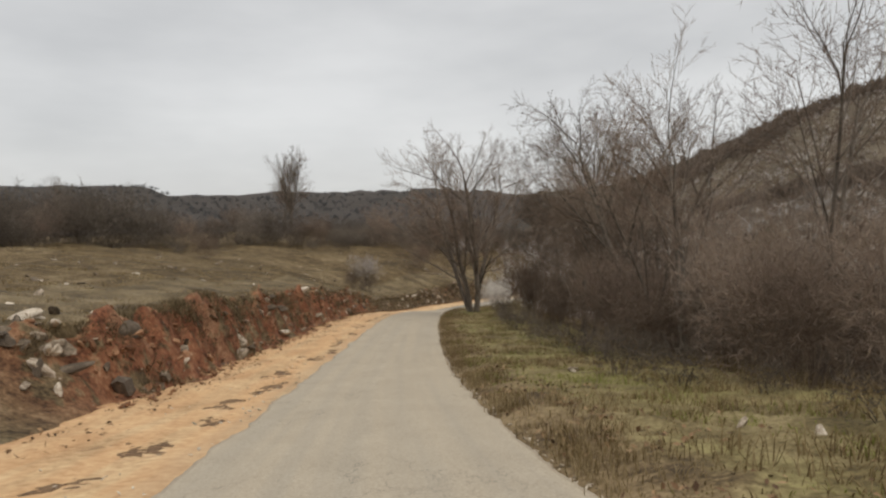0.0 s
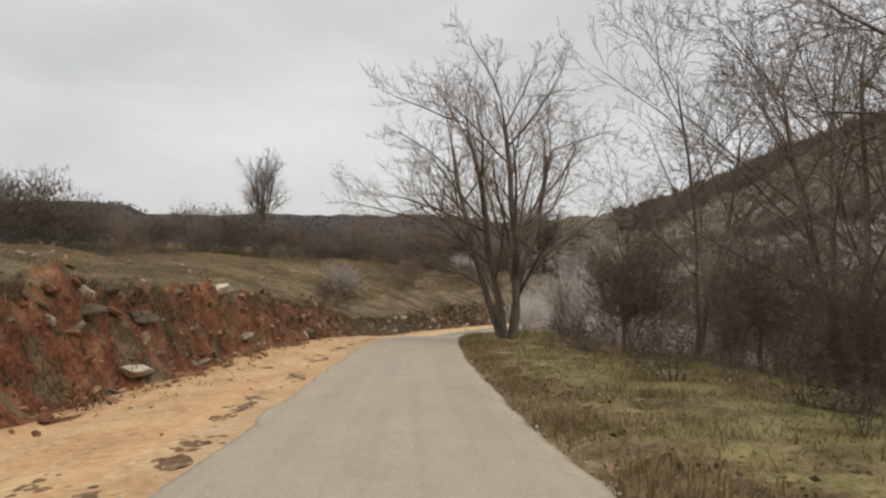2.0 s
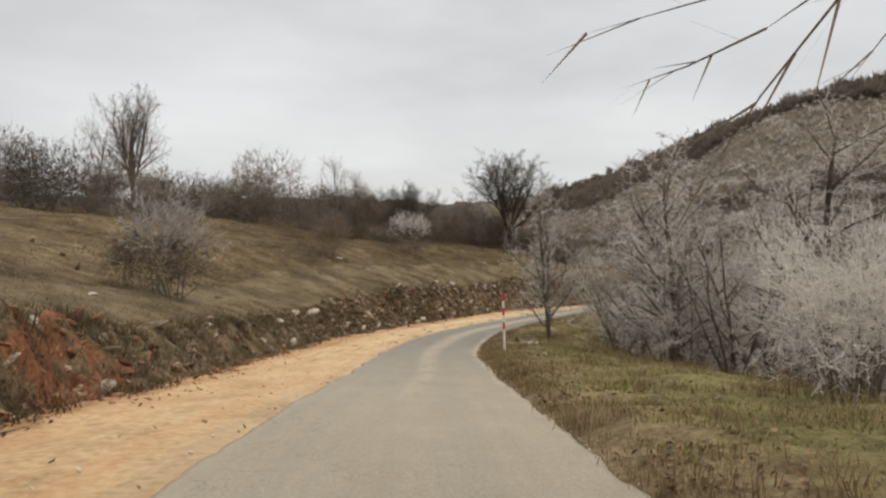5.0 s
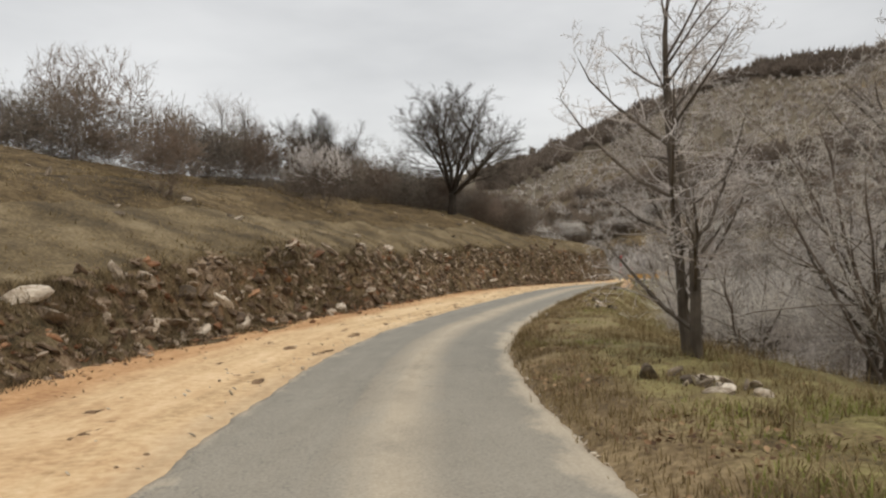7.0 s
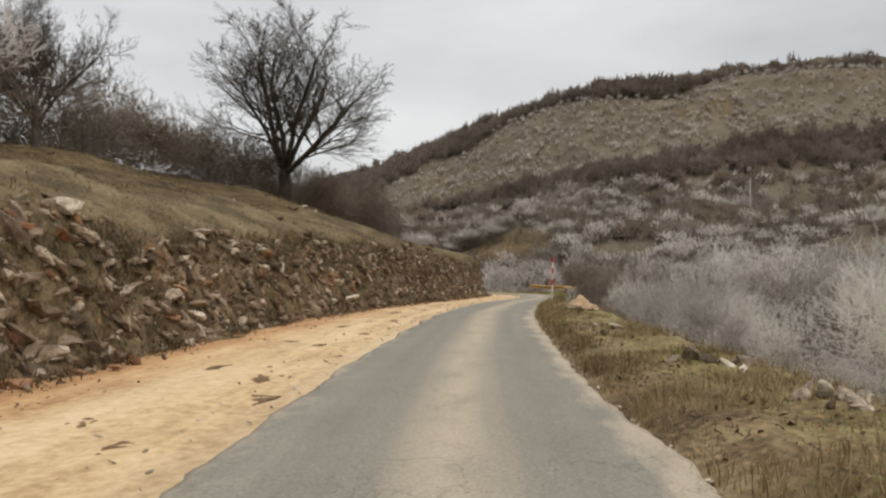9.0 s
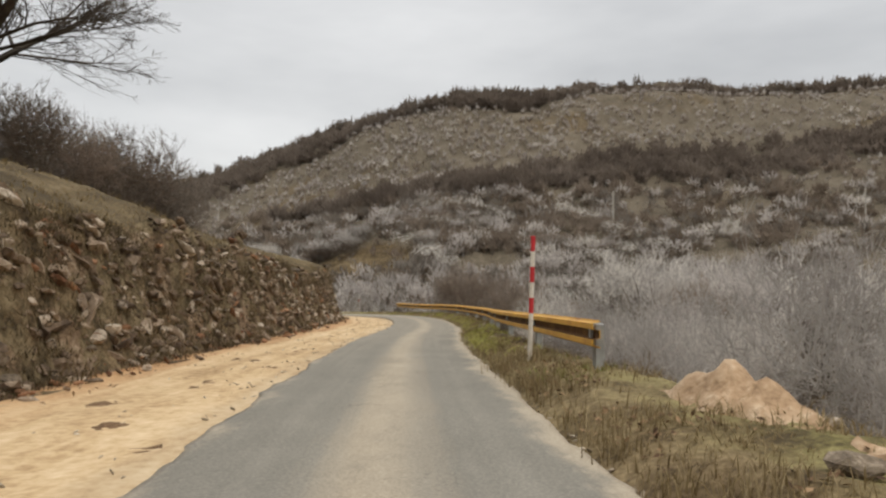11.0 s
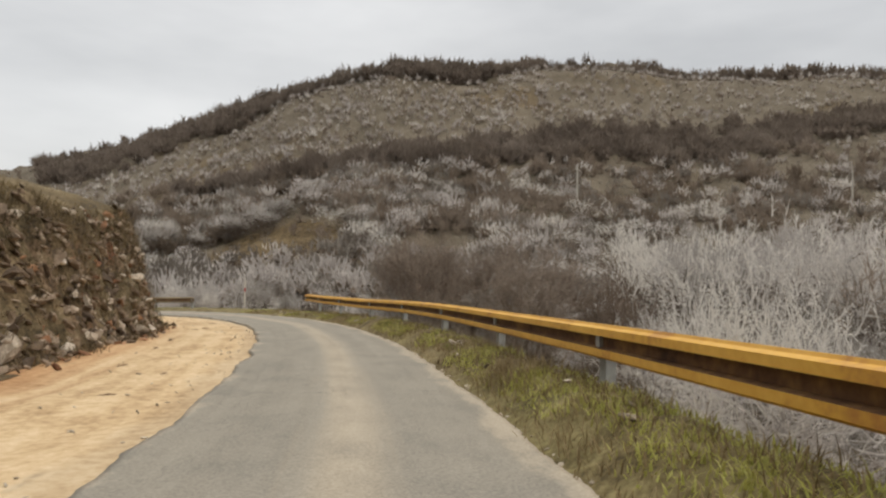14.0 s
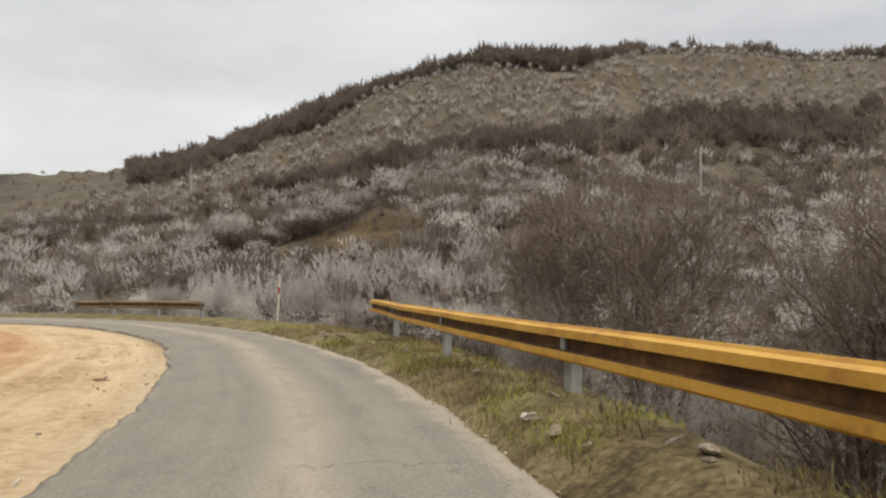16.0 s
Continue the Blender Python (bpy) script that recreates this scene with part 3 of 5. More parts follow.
def bank_z(x, y, zr, s, d):
    z = ground(x, y)
    e = -d - along(FOOT, s)
    on = smooth(0.0, 0.25, e) * (1 - smooth(along(CUT, s) - 0.1, along(CUT, s) + 0.35, e)) * smooth(8, 12, s)
    rough = 0.20 * wave(s, d, 1.9, 21) + 0.13 * wave(s, d, 0.8, 22) + 0.07 * wave(s, d, 0.35, 23)
    return z + on * rough * np.clip(along(TOP, s), 0.3, 2) * (0.75 + 0.35 * smooth(56, 44, s)) - 0.05 * (e < 0.05) - 0.05 * smooth(along(CUT, s) + 0.3, along(CUT, s) + 0.45, e)


bank = tagged(strip("bank", s_fine, bank_cols, bank_z, M_BANK), "cut bank of red earth and limestone beside the road", "bank", kind="structure")


def pasture_cols(s):
    lip = (along(FOOT, s) + along(CUT, s) + 0.06 + 0.14 * wave(s, s * 0, 2.3, 26) + 0.07 * wave(s, s * 0, 0.8, 27))[:, None]
    u = np.r_[0, 0.004, 0.03, np.linspace(0.08, 1, 12)][None]
    return -(lip + (np.maximum(LEFT_EDGE, lip + 1.0) - lip) * u)


def pasture_z(x, y, zr, s, d):
    z = ground(x, y) + 0.03 + 0.05 * wave(x, y, 1.3, 28)
    z[:, 0] -= 0.25
    return z


tagged(strip("pasture_edge", s_fine, pasture_cols, pasture_z, M_GRASS), "dry brown turf on top of the bank, ragged at the edge", "turf", kind="structure")


def sand_cols(s):
    foot = along(FOOT, s)[:, None] + 0.25
    return -(foot + (1.15 - foot) * np.linspace(0, 1, 13)[None])


def sand_z(x, y, zr, s, d):
    return zr - 0.035 + 0.03 * wave(s, d, 2.6, 31) * smooth(-1.5, -2.1, d) + 0.015 * wave(s * 0.3, d, 0.5, 32) * smooth(-1.5, -2.1, d) - 0.05 * smooth(-1.5, -1.25, d)


tagged(strip("sand_shoulder", s_fine, sand_cols, sand_z, M_SAND), "ochre crushed-stone shoulder with tyre marks along the asphalt", "shoulder", kind="structure")


def road_cols(s):
    le = 1.44 + 0.06 * wave(s, s * 0, 2.6, 41) + 0.025 * wave(s, s * 0, 0.9, 42) + 0.018 * wave(s, s * 0, 0.28, 46)
    re = 1.40 + 0.05 * wave(s, s * 0, 2.4, 43) + 0.025 * wave(s, s * 0, 0.8, 44) + 0.018 * wave(s, s * 0, 0.26, 47)
    u = np.array([0, 0, 0.02, 0.25, 0.5, 0.75, 0.98, 1, 1])[None]
    return -le[:, None] + (le + re)[:, None] * u


def road_z(x, y, zr, s, d):
    z = zr + 0.012 + 0.02 * (1 - (d / 1.45) ** 2) + 0.008 * wave(s, d, 3.0, 45)
    z[:, 0] -= 0.09
    z[:, -1] -= 0.09
    return z


tagged(strip("road", np.arange(S0 + 0.3, S1 - 0.3, 0.11), road_cols, road_z, M_ROAD), "narrow worn grey asphalt road with dusty wheel tracks", "road", kind="structure")


def verge_cols(s):
    return (1.18 + (RIGHT_EDGE - 1.18) * np.linspace(0, 1, 34) ** 1.25)[None] + 0 * s[:, None]


def verge_z(x, y, zr, s, d):
    z = ground(x, y)
    return z + 0.04 * wave(s, d, 1.1, 51) * smooth(1.45, 2.1, d) + 0.02 * wave(s, d, 0.5, 52) * smooth(1.45, 2.1, d) - 0.06 * smooth(1.6, 1.28, d)


tagged(strip("verge", s_fine, verge_cols, verge_z, M_VERGE), "grassy road verge, mixed green and brown turf", "verge", kind="structure")


# ---- plants ----
DATA = {}


def unit(v):
    v = np.array(v, float)
    return v / (np.linalg.norm(v) + 1e-9)


def unit_rows(v):
    return v / (np.linalg.norm(v, axis=-1, keepdims=True) + 1e-9)


def tubes(pts, radii, sides):
    """Tapered tubes round many bent lines of the same number of points: corners and triangles."""
    n, m = pts.shape[:2]
    t = np.concatenate([pts[:, 1:2] - pts[:, :1], pts[:, 2:] - pts[:, :-2], pts[:, -1:] - pts[:, -2:-1]], 1)
    t = unit_rows(t)
    u = unit_rows(np.cross(t, (0.31, 0.87, 0.38)))
    w = np.cross(t, u)
    a = 6.2832 * np.arange(sides) / sides
    turn = u[:, :-1, None] * np.cos(a)[:, None] + w[:, :-1, None] * np.sin(a)[:, None]
    ring = pts[:, :-1, None] + radii[:, :-1, None, None] * turn
    v = np.concatenate([ring.reshape(n, -1, 3), pts[:, -1:]], 1)
    k = np.arange(sides)
    k2 = (k + 1) % sides
    faces = []
    for i in range(m - 2):
        o, o2 = i * sides, (i + 1) * sides
        faces += [np.stack([o + k, o + k2, o2 + k2], 1), np.stack([o + k, o2 + k2, o2 + k], 1)]
    last = (m - 2) * sides
    faces.append(np.stack([last + k, last + k2, np.full(sides, (m - 1) * sides)], 1))
    faces = np.vstack(faces)
    return v.reshape(-1, 3), (faces[None] + (np.arange(n) * v.shape[1])[:, None, None]).reshape(-1, 3)


class Sticks:
    """Tapered sticks and flat twigs gathered into one mesh."""

    def __init__(self):
        self.v, self.f, self.n = [], [], 0

    def add(self, v, f):
        self.v.append(v)
        self.f.append(f + self.n)
        self.n += len(v)

    def stick(self, points, radii, sides=3):
        self.add(*tubes(np.array(points, float)[None], np.array(radii, float)[None], sides))

    def blades(self, start, tip, wide, across):
        side = unit_rows(np.cross(tip - start, across)) * wide
        v = np.stack([start - side, start + side, tip], 1).reshape(-1, 3)
        self.add(v, np.arange(len(v)).reshape(-1, 3))

    def mesh(self, name, mat):
        v, f = np.vstack(self.v), np.vstack(self.f)
        me = mesh_of(name, v, f, mat)
        DATA[me.name] = (v, f, None)
        return me


def lines(rng, start, way, length, parts, wobble, lift):
    """Many bent lines at once."""
    pts, w = [start], way
    for _ in range(parts):
        w = unit_rows(w + rng.normal(0, wobble, w.shape) + (0, 0, lift))
        pts.append(pts[-1] + w * (length / parts)[:, None])
    return np.stack(pts, 1)


def tree_meshes(seed, stems, height, radius, levels=4, fork=0.0, lean=(0.1, 0.26), reach=(0.62, 0.75), twig_mat=None, bark=None, **more):
    """Limbs and twigs of a bare tree: stems that part at the ground or at the fork's height, each level branching into the next."""
    rng = np.random.RandomState(seed)
    opt = dict(wobble=0.07, lift=0.05, kids=(8, 7, 6, 5), bare=(0.25, 0.15, 0.12, 0.1), spread=(0.35, 0.75), ratio=(0.40, 0.62), thin=0.007, droop=0.0)
    opt.update(more)
    limbs, twigs = Sticks(), Sticks()
    if fork:
        trunk = lines(rng, np.array([[0, 0, -0.4]]), np.array([[0, 0, 1.0]]), np.array([fork + 0.9]), 4, 0.03, 0)
        limbs.add(*tubes(trunk, np.linspace(radius * 1.25, radius * 0.8, 5)[None], 8))
    a = 6.2832 * (np.arange(stems) + rng.uniform(0, 0.7, stems)) / stems
    tilt = rng.uniform(*lean, stems)
    way = unit_rows(np.stack([np.cos(a) * tilt, np.sin(a) * tilt, np.ones(stems)], 1))
    out = 0.16 * (stems > 1) * (not fork)
    start = np.stack([out * np.cos(a), out * np.sin(a), fork - 0.3 + (rng.uniform(0, 0.5, stems) if fork else np.zeros(stems))], 1)
    length = (height - fork) * rng.uniform(*reach, stems)
    rad = radius * rng.uniform(0.75, 1.05, stems) * (0.62 if fork else 1)
    for level in range(levels + 1):
        parts = (7, 4, 3, 2, 1)[level]
        pts = lines(rng, start, way, length, parts, opt["wobble"] * (1 + 0.35 * level), opt["lift"] - opt["droop"] * (level == 1))
        if level == levels:
            twigs.blades(pts[:, 0], pts[:, -1], rad[:, None], rng.normal(0, 1, (len(pts), 3)))
            break
        radii = rad[:, None] * np.linspace(1, 0.38, parts + 1)
        (limbs if level <= 1 else twigs).add(*tubes(pts, radii, (8, 5, 3, 3)[level]))
        count, bare, n = opt["kids"][level], opt["bare"][level], len(pts)
        u = bare + (1 - bare) * (np.arange(count) + rng.uniform(0.1, 0.95, (n, count))) / count
        i = np.minimum((u * parts).astype(int), parts - 1)
        row = np.arange(n)[:, None]
        low, high = pts[row, i], pts[row, i + 1]
        start = (low + (high - low) * (u * parts - i)[..., None]).reshape(-1, 3)
        along_limb = unit_rows(high - low).reshape(-1, 3)
        spread = rng.uniform(*opt["spread"], (len(start), 1))
        side = unit_rows(np.cross(along_limb, rng.normal(0, 1, along_limb.shape)))
        way = unit_rows(along_limb * np.cos(spread) + side * np.sin(spread))
        length = (length[:, None] * rng.uniform(*opt["ratio"], (n, count)) * (1.15 - 0.5 * u)).ravel()
        rad = np.maximum(rad[:, None] * (1.0 - 0.6 * u) * 0.5, opt["thin"]).ravel()
    return limbs.mesh("limbs", bark or M_BARK), twigs.mesh("twigs", twig_mat or M_TWIG)


def fuzzy(name, v, mat, inner=None, core=None):
    """Twig blades of three corners each; those that core marks take the material inner."""
    idx = np.arange(len(v)).reshape(-1, 3)
    me = mesh_of(name, v, idx, mat)
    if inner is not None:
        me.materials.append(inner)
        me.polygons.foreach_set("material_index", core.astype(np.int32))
    DATA[me.name] = (v, idx, None if inner is None else core.astype(np.int32))
    return me


def bush_meshes(seed, height, width, stems, twig_mat, stem_mat, sprays=380, thick=0.010, long=0.085, skirt=0.25, tops=8, inner=None, share=0.5, shell=0.45):
    """A leafless shrub: stems rise into rounded lobes that are filled with fans of fine twigs. inner: the material of
    the twigs deep in the lobes and low down, less frosted and darkened for the bush's own shade."""
    r = np.random.RandomState(seed)
    ang, out = 6.2832 * (np.arange(tops) + r.uniform(0, 0.8, tops)) / tops, r.uniform(0.2, 0.68, tops) * width
    rad, up = r.uniform(0.36, 0.56, tops) * width, r.uniform(0.72, 1.0, tops) * height
    hub = np.stack([np.cos(ang) * out, np.sin(ang) * out, (up + skirt * height) / 2], 1)
    tall = (up - skirt * height) / 2
    which = r.randint(0, tops, sprays)
    way = r.normal(0, 1, (sprays, 3)) + (0, 0, 0.25)
    way /= np.linalg.norm(way, axis=1, keepdims=True)
    deep = r.uniform(0, 1, (sprays, 1)) ** shell
    at = hub[which] + way * deep * np.stack([rad[which], rad[which], tall[which]], 1)
    at[:, 2] = np.maximum(at[:, 2], 0.04 * height)
    main = way * 0.75 + (0, 0, 0.4) + r.normal(0, 0.4, (sprays, 3))
    main /= np.linalg.norm(main, axis=1, keepdims=True)
    size = height * long * r.uniform(0.6, 1.4, (sprays, 1))
    start, tip, wide = [at - main * size * 0.7], [at + main * size * 0.7], [2.8 - 1.7 * deep[:, 0]]
    for k in range(5):
        turn = main + r.normal(0, 0.6, (sprays, 3))
        turn /= np.linalg.norm(turn, axis=1, keepdims=True)
        foot = at + main * size * r.uniform(-0.6, 0.45, (sprays, 1))
        start.append(foot)
        tip.append(foot + turn * size * r.uniform(0.5, 1.0, (sprays, 1)))
        wide.append(2.3 - 1.5 * deep[:, 0])
    start, tip, wide = np.vstack(start), np.vstack(tip), np.concatenate(wide)[:, None]
    side = np.cross(tip - start, r.normal(0, 1, (len(tip), 3)))
    side /= np.linalg.norm(side, axis=1, keepdims=True) + 1e-9
    v = np.stack([start - side * wide * thick, start + side * wide * thick, tip], 1).reshape(-1, 3)
    # low and deep twigs darker: less frost, and the bush's own shade painted in
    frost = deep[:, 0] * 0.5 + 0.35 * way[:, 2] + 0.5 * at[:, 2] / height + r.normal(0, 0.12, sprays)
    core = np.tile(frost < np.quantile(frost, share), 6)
    wood = Sticks()
    for k in range(stems):
        top = hub[k % tops] + r.normal(0, 0.35, 3) * (rad[k % tops], rad[k % tops], tall[k % tops])
        low = np.array([*(top[:2] * 0.2 + r.normal(0, 0.06, 2) * width), -0.2])
        mid = low + (top - low) * 0.5 + (0, 0, height * 0.06) + r.normal(0, 0.05, 3) * width
        wood.stick([low, mid, top], [thick * 2.0, thick * 1.3, 0], 3)
    return wood.mesh("stems", stem_mat), fuzzy("twigs", v, twig_mat, inner, core)


def put_tree(name, meshes, place, turn, size, label, group="", wide=1.0):
    ob = empty(name, pose(*place, 0, 0, turn) @ Matrix.Diagonal((size * wide, size * wide, size, 1)))
    tagged(ob, label, "tree", group)
    child("trunk", meshes[0], ob, "grey bark trunk and limbs")
    child("crown", meshes[1], ob, "fine bare winter twigs")
    return ob


def put_bush(meshes, place, turn, size, label, group="", tall=1.0):
    ob = empty("bush", pose(*place, 0, 0, turn) @ Matrix.Diagonal((size, size, size * tall, 1)))
    tagged(ob, label, "bush", group)
    child("stem", meshes[0], ob)
    child("crown", meshes[1], ob)
    return ob


def thicket(name, items, label):
    """Bushes joined into one mesh: items of (meshes, place, turn, size, tall)."""
    whole = None
    for kind in (0, 1):
        vs, fs, ms, slots, base = [], [], [], [], 0
        for meshes, place, turn, size, tall in items:
            me = meshes[kind]
            co, tri, index = DATA[me.name]
            c, sn = math.cos(radians(turn)), math.sin(radians(turn))
            vs.append(np.stack([co[:, 0] * c - co[:, 1] * sn, co[:, 0] * sn + co[:, 1] * c, co[:, 2] * tall], 1) * size + place)
            fs.append(tri + base)
            for m in me.materials:
                if m not in slots:
                    slots.append(m)
            first = slots.index(me.materials[0])
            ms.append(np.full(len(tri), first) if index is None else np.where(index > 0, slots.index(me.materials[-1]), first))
            base += len(co)
        me = mesh_of(name, np.vstack(vs), np.vstack(fs), slots[0])
        for m in slots[1:]:
            me.materials.append(m)
        me.polygons.foreach_set("material_index", np.concatenate(ms).astype(np.int32))
        if whole is None:
            whole = tagged(new(name, me), label, "bushes", kind="stuff")
        else:
            tagged(child("thicket_crown", me, whole), kind="stuff")
    return whole


def on_ground(s, d):
    x, y, _ = at_road(s, d)
    return float(x), float(y), float(ground(np.array([x]), np.array([y]))[0])


def at_xy(x, y):
    return x, y, float(ground(np.array([x]), np.array([y]))[0])


T_BIG = tree_meshes(3, 4, 12.8, 0.15, 4, kids=(11, 8, 7, 6), lean=(0.03, 0.17), spread=(0.42, 0.95), ratio=(0.38, 0.60), bare=(0.16, 0.12, 0.1, 0.1), thin=0.006, wobble=0.09, lift=0.05)
T_TALL = tree_meshes(12, 2, 12.0, 0.085, 4, kids=(11, 8, 6, 5), spread=(0.4, 0.9), wobble=0.09, thin=0.006)
T_SIDE = tree_meshes(17, 3, 10.5, 0.09, 4, kids=(10, 8, 6, 5), lean=(0.1, 0.35), bare=(0.15, 0.12, 0.1, 0.1), spread=(0.4, 0.9), wobble=0.09, thin=0.006)
T_DOME = tree_meshes(8, 8, 10.0, 0.22, 4, fork=1.5, lean=(0.15, 1.05), reach=(0.60, 0.76), kids=(9, 8, 7, 5), bare=(0.2, 0.12, 0.1, 0.1), spread=(0.4, 0.9), thin=0.008, bark=M_DARK, twig_mat=M_DARK, wobble=0.08)
T_OVAL = tree_meshes(9, 7, 12.0, 0.22, 4, fork=2.4, lean=(0.06, 0.45), reach=(0.58, 0.74), kids=(8, 7, 6, 4), bare=(0.08, 0.12, 0.1, 0.1), spread=(0.4, 0.95), thin=0.009)
T_SLIM = tree_meshes(15, 1, 9.0, 0.12, 3, kids=(18, 10, 8), bare=(0.2, 0.12, 0.1), spread=(0.45, 0.95), reach=(0.9, 0.95))
T_RIME = tree_meshes(25, 4, 7.5, 0.07, 4, kids=(10, 7, 6, 4), lean=(0.06, 0.34), spread=(0.4, 1.0), bare=(0.12, 0.12, 0.1, 0.1), bark=M_CORE, twig_mat=M_FROST, thin=0.006, wobble=0.11)
T_FLUFF = [tree_meshes(34 + k, 7, 5.4, 0.045, 4, kids=(9, 8, 6, 5), lean=(0.1, 0.6), spread=(0.45, 1.1), bare=(0.12, 0.1, 0.1, 0.1), ratio=(0.28, 0.46), reach=(0.8, 1.05), bark=M_CORE, twig_mat=M_FROST, thin=0.005, wobble=0.12, lift=0.03, droop=0.05) for k in range(2)]
T_BROWN = tree_meshes(31, 5, 7.0, 0.05, 4, kids=(8, 7, 5, 4), lean=(0.08, 0.34), thin=0.008, spread=(0.35, 0.85), bare=(0.25, 0.12, 0.1, 0.1), twig_mat=M_HAZE, bark=M_TWIG, wobble=0.10)
T_VERGE = tree_meshes(26, 2, 6.2, 0.10, 4, kids=(17, 9, 6, 6), lean=(0.03, 0.14), spread=(0.6, 1.2), bare=(0.12, 0.12, 0.1, 0.1), bark=M_DARK, twig_mat=M_RIME, reach=(0.8, 1.0), ratio=(0.32, 0.48), thin=0.005, wobble=0.10)
B_DARK = [bush_meshes(20 + k, 2.8, 2.1, 8, M_DARK, M_DARK, 800, 0.0068, skirt=0.0) for k in range(3)]
B_TWIG = [bush_meshes(30 + k, 3.4, 1.8, 10, M_TWIG, M_TWIG, 800, 0.0066, skirt=0.05) for k in range(3)]
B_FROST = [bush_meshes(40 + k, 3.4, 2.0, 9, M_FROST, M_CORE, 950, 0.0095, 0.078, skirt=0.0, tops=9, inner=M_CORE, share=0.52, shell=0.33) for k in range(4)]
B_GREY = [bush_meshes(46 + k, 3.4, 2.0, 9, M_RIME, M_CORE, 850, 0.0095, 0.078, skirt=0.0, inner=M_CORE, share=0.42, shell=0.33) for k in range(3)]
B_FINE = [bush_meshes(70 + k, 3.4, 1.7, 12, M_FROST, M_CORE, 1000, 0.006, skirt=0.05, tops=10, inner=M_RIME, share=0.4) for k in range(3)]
B_UNDER = [bush_meshes(60 + k, 2.4, 2.2, 4, M_DARK, M_DARK, 150, 0.024, skirt=0.0) for k in range(2)]
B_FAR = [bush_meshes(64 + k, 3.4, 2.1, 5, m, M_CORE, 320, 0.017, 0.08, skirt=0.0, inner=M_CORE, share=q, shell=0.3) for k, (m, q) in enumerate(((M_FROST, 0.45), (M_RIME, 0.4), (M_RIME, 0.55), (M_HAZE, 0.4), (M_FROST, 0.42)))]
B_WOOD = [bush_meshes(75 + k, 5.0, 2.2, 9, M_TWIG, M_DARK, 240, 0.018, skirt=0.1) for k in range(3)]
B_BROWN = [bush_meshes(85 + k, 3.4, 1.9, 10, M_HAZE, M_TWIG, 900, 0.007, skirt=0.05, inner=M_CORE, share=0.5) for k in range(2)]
B_LOW = [bush_meshes(50 + k, 1.1, 0.8, 10, M_DARK, M_DARK, 200, 0.006, skirt=0.0) for k in range(2)]

# roadside trees
put_tree("roadside_tree", T_BIG, on_ground(37.3, 3.1), 20, 0.97, "tall bare grey tree with four stems on the grass verge", wide=1.05)
for s, d, turn, size, m in ((33, 6.0, 70, 0.55, T_SIDE), (29.5, 6.6, 10, 0.78, T_TALL), (26, 8.2, 200, 0.84, T_TALL), (22.5, 6.4, 130, 0.74, T_SIDE), (19, 7.2, 300, 0.76, T_BIG), (14.8, 6.6, 250, 0.74, T_SIDE), (11.5, 7.6, 40, 0.74, T_TALL)):
    put_tree("bare_tree", m, on_ground(s, d), turn, size, "bare grey tree in dense brush below the verge", "trees below the verge")
put_tree("lone_tree", T_OVAL, at_xy(-29.0, 127.0), 40, 1.5, "lone tall bare tree standing above the bushes", wide=0.76)
put_tree("ridge_tree", T_DOME, at_xy(14.6, 111.5), 150, 1.08, "wide bare tree with dark limbs on the slope", wide=1.45)
put_tree("slope_tree", T_DOME, at_xy(3.0, 98.5), 80, 0.55, "small bare tree among bushes on the slope")
put_tree("verge_tree", T_VERGE, on_ground(65.0, 3.8), 30, 0.9, "bare tree with frosted twigs standing on the verge")

rng = np.random.RandomState(5)
BRUSH = "leafless grey-brown thorn bush in dense brush"
# dense brush below the verge at the start of the road
for k in range(60):
    s, d = 31 * (k + rng.uniform(0, 1)) / 60, rng.uniform(4.9, 13)
    put_bush(B_BROWN[k % 2] if k % 4 == 1 else B_TWIG[k % 3], on_ground(s, d), rng.uniform(0, 360), rng.uniform(0.55, 0.85) + 0.05 * (d - 4.9), BRUSH, "brush below the verge", rng.uniform(0.9, 1.25))
woods = []
for k in range(150):
    s, d = 6 + 76 * (k + rng.uniform(0, 1)) / 150, 12 + 50 * rng.uniform(0, 1) ** 1.4
    woods.append((B_WOOD[k % 3], on_ground(s, d), rng.uniform(0, 360), rng.uniform(0.7, 1.15), rng.uniform(0.9, 1.2)))
thicket("valley_woods", woods, "dense grey-brown leafless woods below the road")
for k in range(22):
    s, d = 2 + 33 * (k + rng.uniform(0, 1)) / 22, rng.uniform(3.9, 5.0)
    put_bush(B_LOW[k % 2], on_ground(s, d), rng.uniform(0, 360), rng.uniform(0.5, 0.95), "low dead thorn scrub at the edge of the verge", "low scrub")

# the hedge along the upper edge of the pasture, in three loose rows
HEDGE = table("18:-36 55:-36 66:-31 75:-24 84:-20.5 93:-17.5 100:-15.5 108:-15 116:-12.5 124:-12.5 132:-13.5")
under = []
for k in range(150):
    s = 20 + 112 * (k + rng.uniform(0, 1)) / 150
    d = along(HEDGE, s) - (k % 3) * 3.4 - rng.uniform(-0.6, 1.6)
    kind, place, turn = B_DARK[k % 3] if k % 4 else B_TWIG[k % 3], on_ground(s, d), rng.uniform(0, 360)
    size = rng.uniform(1.0, 1.5) * (1 + 0.28 * math.sin(s * 0.55) * (s < 104)) * (1.35 if s < 68 else 0.95)
    if k % 3 == 2:
        under.append((kind, place, turn, size, 1.0))
    else:
        put_bush(kind, place, turn, size, "dark leafless bush in the hedge above the pasture", "hedge above the pasture", rng.uniform(0.85, 1.15))
for k in range(90):
    s = 20 + 112 * (k + rng.uniform(0, 1)) / 90
    under.append((B_UNDER[k % 2], on_ground(s, along(HEDGE, s) - rng.uniform(-0.3, 9)), rng.uniform(0, 360), rng.uniform(0.55, 0.9), 0.75))
